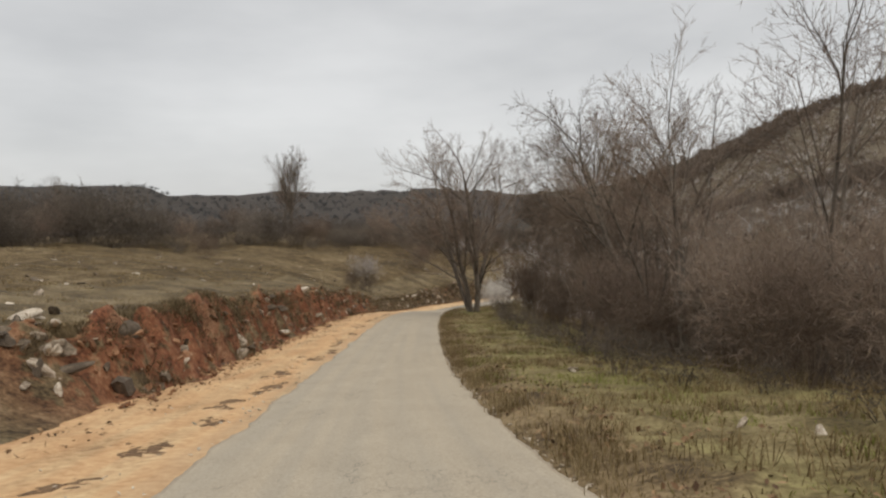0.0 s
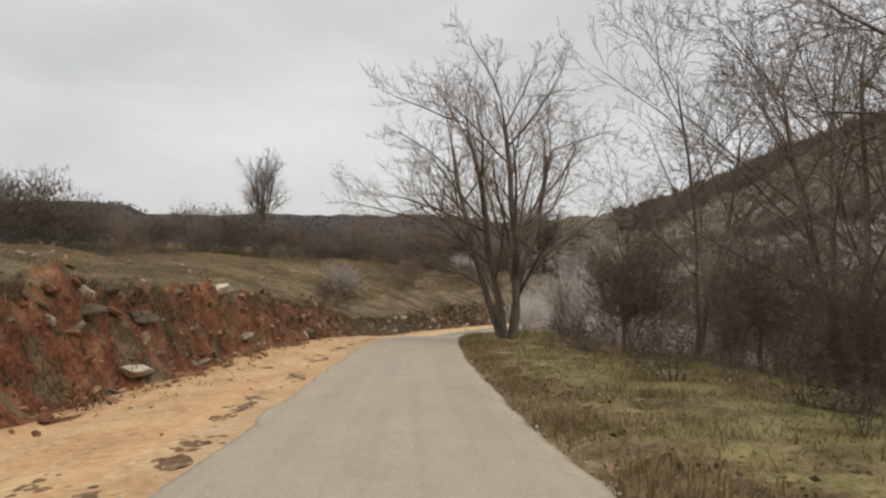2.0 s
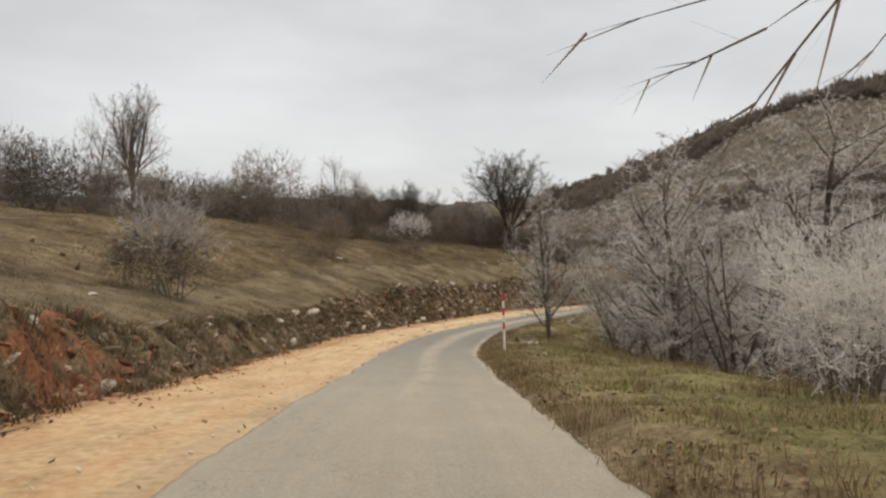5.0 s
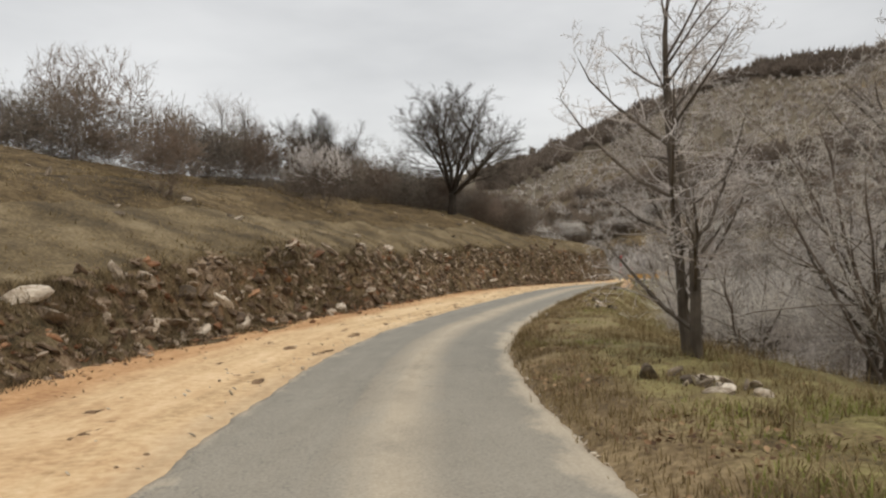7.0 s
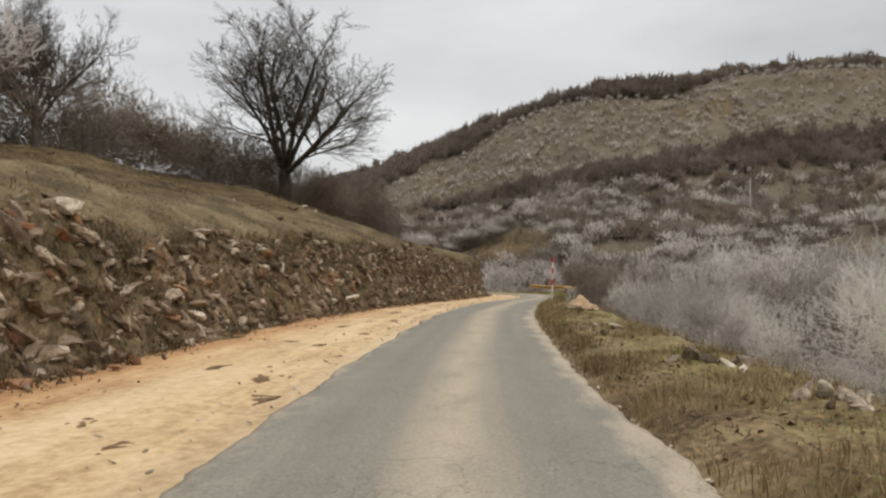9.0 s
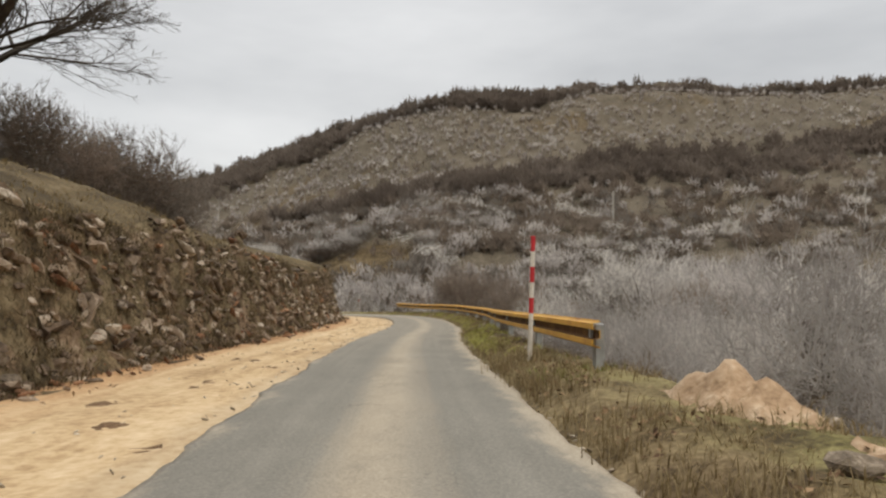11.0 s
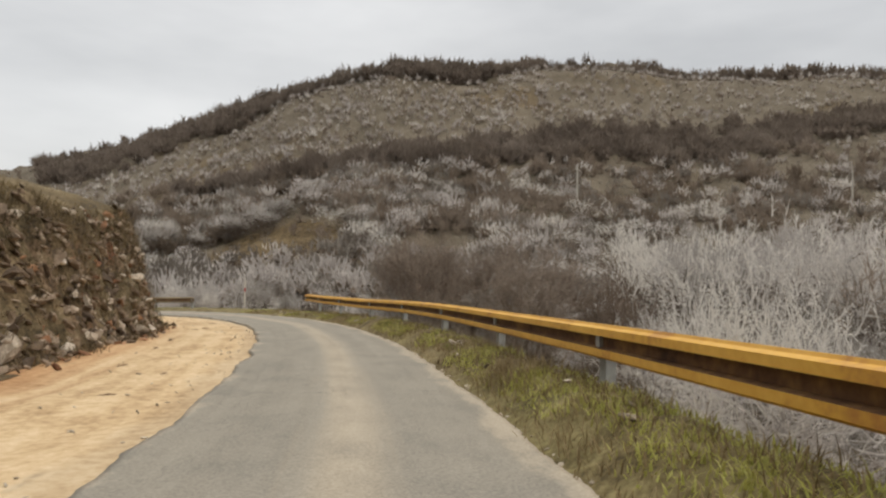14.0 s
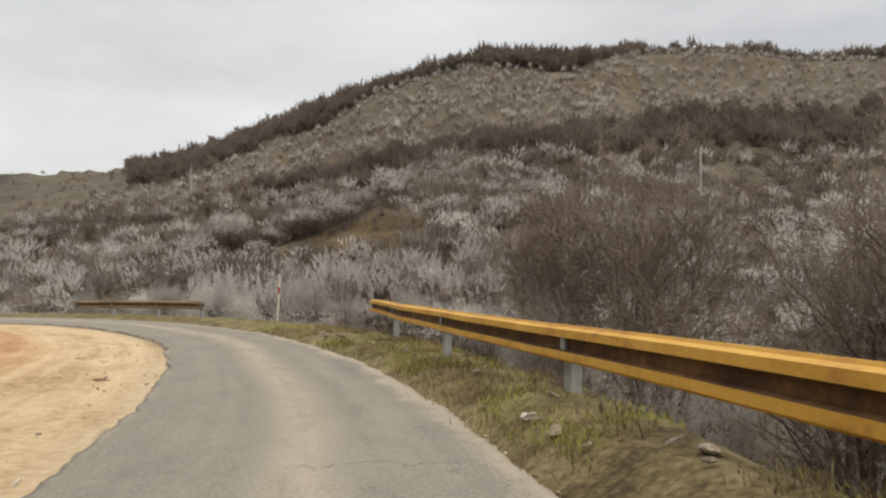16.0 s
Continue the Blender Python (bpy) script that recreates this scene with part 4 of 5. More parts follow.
thicket("hedge_undergrowth", under, "low dark undergrowth of the hedge above the pasture")
for s, d, size in ((48, -47, 1.0), (83, -40, 1.3), (65, -48, 1.2), (104, -32, 1.2), (32, -48, 1.1), (116, -22, 1.0), (94, -21, 0.9), (99, -19, 0.8)):
    put_tree("hedge_tree", T_SLIM, on_ground(s, d), s * 37, size * 0.66, "slender bare tree rising out of the hedge", "hedge trees")
# single shrubs on the pasture
for x, y, size, kind, words in ((-20.8, 58.6, 0.85, B_TWIG[0], "wide grey-brown thorn bush on the pasture"), (-26, 66, 0.55, B_DARK[1], "dark small bush on the pasture"), (-7.2, 59.8, 1.05, B_GREY[1], "pale frosted bush above the bank"), (-3.2, 78.2, 0.92, B_TWIG[1], "grey bush on the pasture slope"), (2.1, 89.0, 1.05, B_GREY[2], "pale round bush on the pasture slope"), (-12.4, 83.0, 0.75, B_DARK[2], "dark bush on the pasture"), (-15.6, 78.5, 0.55, B_DARK[0], "dark small bush on the pasture"), (19.6, 115.3, 0.95, B_TWIG[1], "brown bush beside the ridge tree"), (17.3, 112.5, 0.85, B_TWIG[2], "brown bush on the slope"), (0.3, 92.5, 0.75, B_DARK[0], "dark bush on the pasture slope"), (-8.6, 60.0, 0.55, B_TWIG[2], "thin grey bush above the bank")):
    put_bush(kind, at_xy(x, y), x * 77, size, words, "shrubs on the pasture")

# frosted bushes close to the road after the big tree
for k in range(30):
    s = 38.5 + 26 * (k + rng.uniform(0, 1)) / 30
    d = rng.uniform(4.9, 8.0) if k % 2 else rng.uniform(8, 14)
    size = rng.uniform(0.9, 1.2)
    if s < 50:
        size *= 0.55
        d += 1.5 + 0.2 * (50 - s)
    if s > 49 and k % 2:
        put_tree("frosted_tree", T_FLUFF[k // 2 % 2], on_ground(s, d + 1.2), rng.uniform(0, 360), size * 0.7, "bushy many-stemmed tree white with frost beside the verge", "rimed trees beside the verge", 1.05)
        continue
    put_bush(B_FINE[k % 3], on_ground(s, d), rng.uniform(0, 360), size * 0.85, "tall frost-grey thorn bush beside the verge", "frosted bushes beside the verge", rng.uniform(1.0, 1.4))
put_bush(B_FINE[1], on_ground(42.5, 4.1), 60, 0.62, "frost-grey thorn bush beside the big tree", "frosted bushes beside the verge")
put_bush(B_FINE[2], on_ground(45.5, 4.5), 160, 0.65, "frost-grey thorn bush beside the big tree", "frosted bushes beside the verge")
for s, d, turn, size in ((56.5, 6.6, 0, 0.9), (60.5, 8.0, 120, 1.1), (67.5, 7.4, 200, 0.95), (53, 9, 70, 1.0), (71, 9.5, 300, 0.8)):
    put_tree("frosted_tree", T_VERGE, on_ground(s, d), turn, size, "bare rime-grey tree among the bushes beside the verge", "rimed trees beside the verge", 1.2)
# frosted thickets of the valley: rounded bushes, each with room round it
def roomy(spots, x, y, size):
    return all((x - a) ** 2 + (y - b) ** 2 > (1.42 * (size + c)) ** 2 for a, b, c in spots)


def valley_bush(k, place, size, tall, close):
    kind = B_FINE[k % 3] if close else B_GREY[k % 3] if k % 2 else B_BROWN[k % 2] if k % 6 == 2 else B_FROST[k % 4]
    put_bush(kind, place, rng.uniform(0, 360), size, "frost-grey leafless bush on the valley side", "frosted bushes of the valley", tall)


spots, under, far = [], [], []
for k in range(1100):
    s = 67 + 112 * rng.uniform()
    near = 5.4 if s < 98 else 6.2
    d = near + rng.uniform(0, 1) ** 1.25 * 46
    size = rng.uniform(0.45, 0.85) if d < near + 8 and s < 98 else rng.uniform(1.1, 2.1) if s < 140 else rng.uniform(0.5, 0.85)
    if s < 80 and d > 11:
        continue
    x, y, z = on_ground(s, d)
    if not roomy(spots, x, y, size):
        if k % 5 == 0:
            under.append((B_UNDER[k % 2], (x, y, z), rng.uniform(0, 360), rng.uniform(0.35, 0.7), 0.7))
        continue
    spots.append((x, y, size))
    if d > near + 12:
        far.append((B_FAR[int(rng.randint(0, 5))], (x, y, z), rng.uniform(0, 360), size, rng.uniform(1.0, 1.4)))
    elif len(spots) % 9 == 5:
        put_tree("frosted_tree", T_RIME, (x, y, z), rng.uniform(0, 360), size * 0.5, "frosted bare tree in the valley thicket", "frosted trees of the valley")
    else:
        valley_bush(len(spots), (x, y, z), min(size, 1.3) if d < near + 6 else size, rng.uniform(0.95, 1.3), d < near + 6)
thicket("valley_undergrowth", under, "low dark undergrowth between the frosted bushes of the valley")
for k, (x, y, turn, size) in enumerate(((45.3, 107.5, 0, 1.25), (48.5, 112.0, 100, 1.1), (42.6, 103.5, 200, 1.05), (53.5, 116.0, 300, 1.0), (38.5, 101.0, 150, 0.8))):
    put_tree("frosted_tree", T_FLUFF[k % 2], at_xy(x, y), turn, size, "white frosted tree rising above the guard rail", "frosted trees behind the guard rail", 0.95)
for s, d, turn, size in ((76.5, 5.9, 40, 0.75), (80.5, 6.6, 170, 0.62), (73.0, 6.8, 260, 0.8)):
    put_tree("frosted_tree", T_FLUFF[int(turn) % 2], on_ground(s, d), turn, size, "low frosted tree with drooping twigs beside the verge", "rimed trees beside the verge")
for s, d, size in ((117.5, 9.0, 1.2), (121.5, 10.2, 1.35), (114, 11.5, 1.3), (125, 9.6, 1.2), (129, 10.8, 1.3)):
    put_bush(B_FINE[int(s) % 3], on_ground(s, d), s * 31, size, "tall frosted bush rising above the guard rail", "frosted bushes behind the guard rail", 1.2)
# a row of tall rounded bushes in the valley behind the rail
for k, (x, y, size) in enumerate(((57.7, 114.9, 1.9), (63.0, 112.4, 2.1), (60.3, 120.8, 1.9), (66.5, 116.1, 2.2), (67.4, 121.8, 2.3), (75.0, 114.8, 2.3), (68.3, 127.4, 2.1), (76.1, 120.6, 2.4), (76.5, 128.3, 2.5), (85.2, 120.2, 2.4), (85.7, 126.6, 2.5), (79.5, 135.1, 2.3), (81.3, 111.4, 2.4), (91.6, 115.2, 2.5))):
    put_bush(B_GREY[k % 3] if k % 3 == 1 else B_FROST[k % 4], at_xy(x, y), k * 83, size, "tall rounded bush white with frost in the valley", "tall frosted bushes of the valley", 1.15)
# large white bushes at the foot of the hill, round a brown glade
for x, y, size in ((80.5, 233, 2.3), (84, 239, 2.0), (79, 249, 1.7), (93, 227, 2.1), (96, 222, 2.2), (92, 237, 1.6), (71, 240, 1.2), (102, 226, 1.9), (100, 240, 1.8), (86, 228, 1.3)):
    put_bush(B_FROST[int(x) % 4], at_xy(x, y), x * 53, size, "large white frosted bush at the foot of the hill", "white bushes round the glade", 0.85)
# brown trees below the guard rail
for s, d, turn, size in ((136.5, 6.8, 0, 0.95), (139, 6.6, 50, 1.05), (140.5, 8.2, 100, 1.15), (143, 6.8, 160, 1.1), (145, 8.4, 220, 1.15), (135, 9.4, 280, 1.0), (147.5, 7.8, 320, 0.95), (150, 9.2, 20, 0.95), (141.5, 10.9, 70, 1.15)):
    put_tree("bare_tree", T_BROWN, on_ground(s, d), turn, size, "bare brown many-stemmed tree below the guard rail", "trees below the guard rail")
for k in range(26):
    s, d = 101 + 48 * (k + rng.uniform(0, 1)) / 26, rng.uniform(3.6, 6.5)
    if s > 131:
        d += 0.7
    put_bush(B_BROWN[k % 2] if k % 3 == 0 else B_DARK[k % 3], on_ground(s, d), rng.uniform(0, 360), rng.uniform(0.4, 0.6), "grey-brown scrub on the slope below the guard rail", "scrub below the guard rail", 1.1)
ditch = []
for k in range(110):
    s = 100 + 51 * (k + rng.uniform(0, 1)) / 110
    ditch.append((B_UNDER[k % 2], on_ground(s, rng.uniform(3.3, 6.5)), rng.uniform(0, 360), rng.uniform(0.4, 0.65), rng.uniform(0.7, 1.0)))
thicket("ditch_scrub", ditch, "dark dead scrub in the ditch below the guard rail")
# bushes at the foot of the opposite hill, beyond the bend
for k in range(900):
    az, r = radians(rng.uniform(-12, 72)), rng.uniform(44, 135)
    x, y = BASE[0] + r * math.sin(az), BASE[1] + r * math.cos(az)
    size = rng.uniform(0.8, 2.0) if r > 84 or az > 0.8 else rng.uniform(0.45, 0.8)
    if math.hypot(x - 91, y - 209) < 13 or (0.4 < wave(np.array(x), np.array(y), 45, 71) and r > 60) or not roomy(spots, x, y, size):
        continue
    spots.append((x, y, size))
    far.append((B_FAR[int(rng.randint(0, 5))], at_xy(x, y), rng.uniform(0, 360), size, rng.uniform(0.75, 1.05)))
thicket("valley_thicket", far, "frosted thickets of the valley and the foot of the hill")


# ---- far growth of the hills, too many to count ----
def far_growth(name, count, mat, where, size, label, seed, bits=30, inner=None, slim=1.0, fine=1.0):
    """Small rounded clumps of twig bundles scattered over the spots that where(r, n) gives."""
    r = np.random.RandomState(seed)
    x, y = where(r, count)
    n = len(x)
    root = np.stack([x, y, ground(x, y) - 0.1], 1)[:, None]
    big = r.uniform(*size, (n, 1, 1))
    way = r.normal(0, 1, (n, bits, 3))
    way /= np.linalg.norm(way, axis=2, keepdims=True)
    deep = r.uniform(0.1, 1.0, (n, bits, 1)) ** 0.7
    mid = root + big * ((0, 0, 0.42) + way * (0.5 * slim, 0.5 * slim, 0.45) * deep)
    rise = way * 0.5 + (0, 0, 0.7) + r.normal(0, 0.3, (n, bits, 3))
    rise /= np.linalg.norm(rise, axis=2, keepdims=True)
    across = np.cross(rise, r.normal(0, 1, (n, bits, 3)))
    across /= np.linalg.norm(across, axis=2, keepdims=True) + 1e-9
    long, wide = big * fine * r.uniform(0.10, 0.22, (n, bits, 1)), big * fine * r.uniform(0.03, 0.055, (n, bits, 1)) * (2.6 - 1.7 * deep) * (0.5 + 0.5 * slim)
    v = np.stack([mid - rise * long - across * wide, mid - rise * long + across * wide, mid + rise * long], 2).reshape(-1, 3)
    # undersides and cores browner: frost left off, the clump's shade painted in
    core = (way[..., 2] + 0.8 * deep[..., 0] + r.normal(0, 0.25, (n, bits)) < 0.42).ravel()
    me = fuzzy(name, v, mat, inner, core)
    return tagged(new(name, me), label, "shrubs", kind="stuff")


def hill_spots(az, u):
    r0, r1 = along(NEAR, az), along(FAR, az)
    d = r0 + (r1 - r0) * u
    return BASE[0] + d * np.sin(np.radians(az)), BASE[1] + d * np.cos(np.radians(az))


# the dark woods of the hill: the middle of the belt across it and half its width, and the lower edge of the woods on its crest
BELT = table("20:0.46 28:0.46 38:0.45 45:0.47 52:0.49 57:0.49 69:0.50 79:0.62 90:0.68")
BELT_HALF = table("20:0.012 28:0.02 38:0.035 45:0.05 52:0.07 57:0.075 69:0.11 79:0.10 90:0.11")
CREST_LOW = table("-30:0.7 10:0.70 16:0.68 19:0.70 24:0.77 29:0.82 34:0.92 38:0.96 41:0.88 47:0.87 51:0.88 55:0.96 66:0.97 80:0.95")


def crest_belt(r, n):
    az = r.uniform(13, 82, n)
    low = along(CREST_LOW, az)
    u = low + (1.0 - low) * r.uniform(0, 1, n)
    x, y = hill_spots(az, u)
    ok = r.uniform(0, 1, n) < np.clip((1.02 - low) / 0.16, 0.3, 1) * np.clip(0.75 + 0.6 * wave(x, y, 22, 63), 0.2, 1)
    return x[ok], y[ok]


def mid_belt(r, n):
    az = 22 + 66 * r.uniform(0, 1, n) ** 0.75
    v = r.uniform(-1, 1, n)
    x, y = hill_spots(az, along(BELT, az) + v * along(BELT_HALF, az))
    ok = np.abs(v) < 0.75 + 0.5 * wave(x, y, 16, 61)
    return x[ok], y[ok]


def anywhere(r, n):
    x, y = hill_spots(r.uniform(2, 88, n), r.uniform(0.03, 1.0, n))
    ok = wave(x, y, 60, 62) > r.uniform(-1.4, 0.5, n)
    return x[ok], y[ok]


def rows_of_trees(r, n):
    az, u = r.uniform(10, 84, n), 0.40 + 0.56 * r.uniform(0, 1, n)
    x, y = hill_spots(az, u)
    ok = (u < along(CREST_LOW, az)) & (np.abs(u - along(BELT, az)) > along(BELT_HALF, az))
    return x[ok], y[ok]


def low_brown(r, n):
    az = r.uniform(8, 86, n)
    x, y = hill_spots(az, r.uniform(0.2, 0.5, n))
    ok = (wave(x, y, 34, 64) > -0.05) & (np.hypot(x - 92, y - 212) > 17)
    return x[ok], y[ok]


def foot_belt(r, n):
    x, y = hill_spots(r.uniform(-8, 84, n), r.uniform(0.0, 0.42, n))
    ok = (wave(x, y, 45, 71) < 0.35) & (np.hypot(x - 92, y - 210) > 13)
    return x[ok], y[ok]


def left_woods(r, n):
    return hill_spots(r.uniform(-75, -2, n), r.uniform(0.05, 0.95, n))


M_FAR_DARK = material("far_woods", [(0.3, (0.128, 0.105, 0.091)), (0.5, (0.187, 0.159, 0.14)), (0.72, (0.261, 0.228, 0.205))], 0.05, 1.0, 0.95, 0.0, 0.3, thin=0.5)
# bluish grey instead of brown: the haze before the far ridges, put into colour
M_FAR_HAZE = material("hazed_distant_woods", [(0.3, (0.085, 0.088, 0.097)), (0.5, (0.112, 0.116, 0.127)), (0.72, (0.145, 0.149, 0.16))], 0.05, 1.0, 0.95, 0.0, 0.3, thin=0.5)
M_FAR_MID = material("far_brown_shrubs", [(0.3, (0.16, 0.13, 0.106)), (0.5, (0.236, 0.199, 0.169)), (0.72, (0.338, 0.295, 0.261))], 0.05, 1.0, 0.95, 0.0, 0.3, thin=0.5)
M_FAR_PALE = material("far_shrubs", [(0.3, (0.153, 0.138, 0.125)), (0.5, (0.235, 0.218, 0.202)), (0.72, (0.369, 0.352, 0.337))], 0.05, 1.0, 0.95, 0.0, 0.3, random_mix=0.0, thin=0.5)
M_FAR_FROST = material("far_frosted_shrubs", [(0.3, (0.308, 0.291, 0.285)), (0.5, (0.482, 0.462, 0.466)), (0.72, (0.728, 0.728, 0.728))], 0.09, 1.0, 0.95, 0.0, 0.3, thin=0.5)
far_growth("hill_bushes", 900, M_FAR_MID, anywhere, (1.2, 3.4), "brown leafless shrubs scattered over the hill", 6)
far_growth("crest_woods", 4200, M_FAR_DARK, crest_belt, (2.8, 8.5), "dark leafless woods along the crest of the hill", 1, 28, slim=0.75)
far_growth("hill_woods", 3600, M_FAR_DARK, mid_belt, (2.6, 6.5), "dark leafless woods across the middle of the hill", 2, 28, slim=0.75)
far_growth("low_woods", 1900, M_FAR_MID, low_brown, (2.4, 6.0), "brown leafless trees on the lower hill", 8, 34, slim=0.8)
far_growth("hill_shrubs", 3000, M_FAR_PALE, anywhere, (0.8, 2.2), "pale frosted shrubs scattered over the hill", 3, 18)
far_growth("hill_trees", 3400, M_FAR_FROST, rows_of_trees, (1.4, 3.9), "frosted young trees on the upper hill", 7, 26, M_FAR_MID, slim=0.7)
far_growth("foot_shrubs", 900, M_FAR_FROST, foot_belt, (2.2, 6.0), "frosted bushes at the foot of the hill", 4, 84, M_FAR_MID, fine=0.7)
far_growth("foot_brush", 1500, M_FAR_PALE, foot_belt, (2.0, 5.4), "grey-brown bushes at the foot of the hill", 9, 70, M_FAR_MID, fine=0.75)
far_growth("far_woods", 3400, M_FAR_HAZE, left_woods, (2.6, 5.0), "grey woods on the far ridges, haze put into their colour", 5)

# ---- guard rail ----
W_BEAM = ((0.0, 0.0), (0.012, 0.021), (0.085, 0.036), (0.085, 0.104), (0.0, 0.119), (0.0, 0.210), (0.085, 0.225), (0.085, 0.293), (0.012, 0.308), (0.0, 0.33))
RAIL = table("98:2.4 124:2.38 134:2.35 141:2.3 145:2.6 149.5:3.6 158:2.4 190:2.4")
RAIL_BASE = table("98:0.48 120:0.485 134:0.51 139:0.505 145:0.57 149:0.60 158:0.46 190:0.46")


def beam_mesh(s, d, z0, mat):
    x, y, zr = at_road(s, d)
    x2, y2, _ = at_road(s, d - 1.0)
    nx, ny = x2 - x, y2 - y
    prof = [(p - 0.03, q) for p, q in W_BEAM] + [(p - 0.042, q) for p, q in reversed(W_BEAM)]
    v = [(x[i] + nx[i] * p, y[i] + ny[i] * p, zr[i] + z0[i] + q) for i in range(len(s)) for p, q in prof]
    n = len(prof)
    f = [(i * n + k, i * n + (k + 1) % n, (i + 1) * n + (k + 1) % n, (i + 1) * n + k) for i in range(len(s) - 1) for k in range(n)]
    f += [tuple(range(n)), tuple(range((len(s) - 1) * n, len(s) * n))]
    me = mesh_of("beam", v, f, mat)
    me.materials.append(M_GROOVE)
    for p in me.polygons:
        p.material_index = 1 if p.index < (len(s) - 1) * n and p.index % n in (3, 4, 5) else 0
    return me


def box_mesh(name, sx, sy, z0, z1, mat, bevel=0.006):
    bm = bmesh.new()
    bmesh.ops.create_cube(bm, size=1.0)
    bmesh.ops.scale(bm, vec=(sx, sy, z1 - z0), verts=bm.verts)
    bmesh.ops.translate(bm, vec=(0, 0, (z0 + z1) / 2), verts=bm.verts)
    bmesh.ops.bevel(bm, geom=list(bm.edges), offset=bevel, segments=1, affect="EDGES")
    me = bpy.data.meshes.new(name)
    bm.to_mesh(me)
    bm.free()
    me.materials.append(mat)
    return me


# dark brown for rust, with the groove's self-shadow put into the colour
M_GROOVE = material("rusty_shaded_groove", [(0.3, (0.06, 0.03, 0.015)), (0.5, (0.13, 0.068, 0.03)), (0.75, (0.26, 0.15, 0.05))], 2.0, 14.0, 0.8, 0.1, 0.4)
POST = box_mesh("post", 0.15, 0.11, -0.7, 0.34, M_STEEL)
BLOCK = box_mesh("spacer", 0.09, 0.10, 0.10, 0.32, M_STEEL)


def guard_rail(s_from, s_to, label, mat):
    rail = tagged(new("guard_rail"), label, "guard rail")
    for a in np.arange(s_from, s_to, 4.0):
        s = np.arange(a, min(a + 4.0, s_to) + 0.13, 0.5)
        child("beam", beam_mesh(s, along(RAIL, s) - 0.006 * (round(a / 4) % 2), along(RAIL_BASE, s), mat), rail, "painted corrugated steel beam")
        x, y, zr = (float(v) for v in at_road(a + 0.3, along(RAIL, a + 0.3) + 0.10))
        x2, y2, _ = (float(v) for v in at_road(a + 1.3, along(RAIL, a + 1.3) + 0.10))
        turn = math.degrees(math.atan2(y2 - y, x2 - x))
        post = child("post", POST, rail, "galvanised steel post", pose(x, y, zr + float(along(RAIL_BASE, a)) - 0.06, 0, 0, turn))
        child("spacer", BLOCK, post, "", pose(0, 0.06, 0))
    return rail


M_OLDRAIL = material("weathered_rail", [(0.3, (0.12, 0.095, 0.07)), (0.5, (0.24, 0.185, 0.11)), (0.7, (0.36, 0.30, 0.20))], 1.2, 14.0, 0.7, 0.1, 0.4)
guard_rail(98, 149.4, "yellow corrugated guard rail on grey posts along the verge", M_YELLOW)
guard_rail(159.6, 171, "short weathered brown guard rail outside the bend", M_OLDRAIL)


# ---- snow poles ----
def snow_pole(s, d, height, lean, label, reds=(7, 5, 3)):
    x, y, z = on_ground(s, d)
    ob = tagged(empty("snow_pole", pose(x, y, z, lean, lean * 0.6, 0)), label, "marker pole")
    bands = 8
    for k in range(bands):
        z0, z1 = height * k / bands - (0.3 if k == 0 else 0), height * (k + 1) / bands
        bm = bmesh.new()
        bmesh.ops.create_cone(bm, cap_ends=True, segments=12, radius1=0.033, radius2=0.033, depth=z1 - z0)
        bmesh.ops.translate(bm, vec=(0, 0, (z0 + z1) / 2), verts=bm.verts)
        me = bpy.data.meshes.new("band")
        bm.to_mesh(me)
        bm.free()
        me.materials.append(M_RED if k in reds else M_WHITE)
        child("red_band" if k in reds else "white_band", me, ob)
    return ob


snow_pole(57.8, 2.15, 1.6, -2, "red and white striped snow pole leaning in the verge")
snow_pole(99.7, 1.9, 1.75, 1.5, "red and white striped snow pole at the verge")
snow_pole(156.6, 3.9, 1.75, 1, "pale snow pole on the outside of the bend", (5,))


# ---- power poles on the opposite hill ----
def power_pole(x, y, height):
    ob = tagged(empty("power_pole", pose(*at_xy(x, y))), "pale concrete power pole on the opposite hill", "power pole", "power poles")
    shaft = Sticks()
    shaft.stick([(0, 0, -0.5), (0, 0, height * 0.5), (0, 0, height), (0, 0, height + 0.05)], [0.22, 0.18, 0.14, 0], 8)
    child("shaft", shaft.mesh("shaft", M_POLE), ob)
    child("crossarm", box_mesh("crossarm", 1.5, 0.12, height - 0.8, height - 0.66, M_POLE), ob)


for x, y in ((152.2, 190.6), (96, 300), (196, 150)):
    power_pole(x, y, 9.0)


# ---- stones ----
def stone_mesh(seed, mat, detail=1):
    """A chipped boulder about one metre across."""
    bm = bmesh.new()
    bmesh.ops.create_icosphere(bm, subdivisions=detail, radius=0.5)
    r = np.random.RandomState(seed)
    cuts = [(unit(r.normal(0, 1, 3)), r.uniform(0.24, 0.42)) for _ in range(7)]
    for v in bm.verts:
        p = np.array(v.co) * r.uniform(0.88, 1.12)
        for n, far in cuts:
            p = p - n * max(0.0, p @ n - far)
        v.co = p
    me = bpy.data.meshes.new("stone")
    bm.to_mesh(me)
    bm.free()
    me.materials.append(mat)
    return me


STONES = [stone_mesh(80 + k, M_STONE, 2) for k in range(8)]
ROUGH = [stone_mesh(90 + k, M_STONES, 1) for k in range(6)]
ROUGH_DATA = []
for me in ROUGH:
    vs = np.array([v.co[:] for v in me.vertices])
    ROUGH_DATA.append((vs, np.array([p.vertices[:] for p in me.polygons])))


def bank_spots(r, s):
    """Spots on the face of the bank at the given arc lengths."""
    d = -(along(FOOT, s) + along(CUT, s) * r.uniform(0.0, 1.0, len(s)))
    x, y, _ = at_road(s, d)
    return np.stack([x, y, bank_z(x, y, None, s, d)], 1)


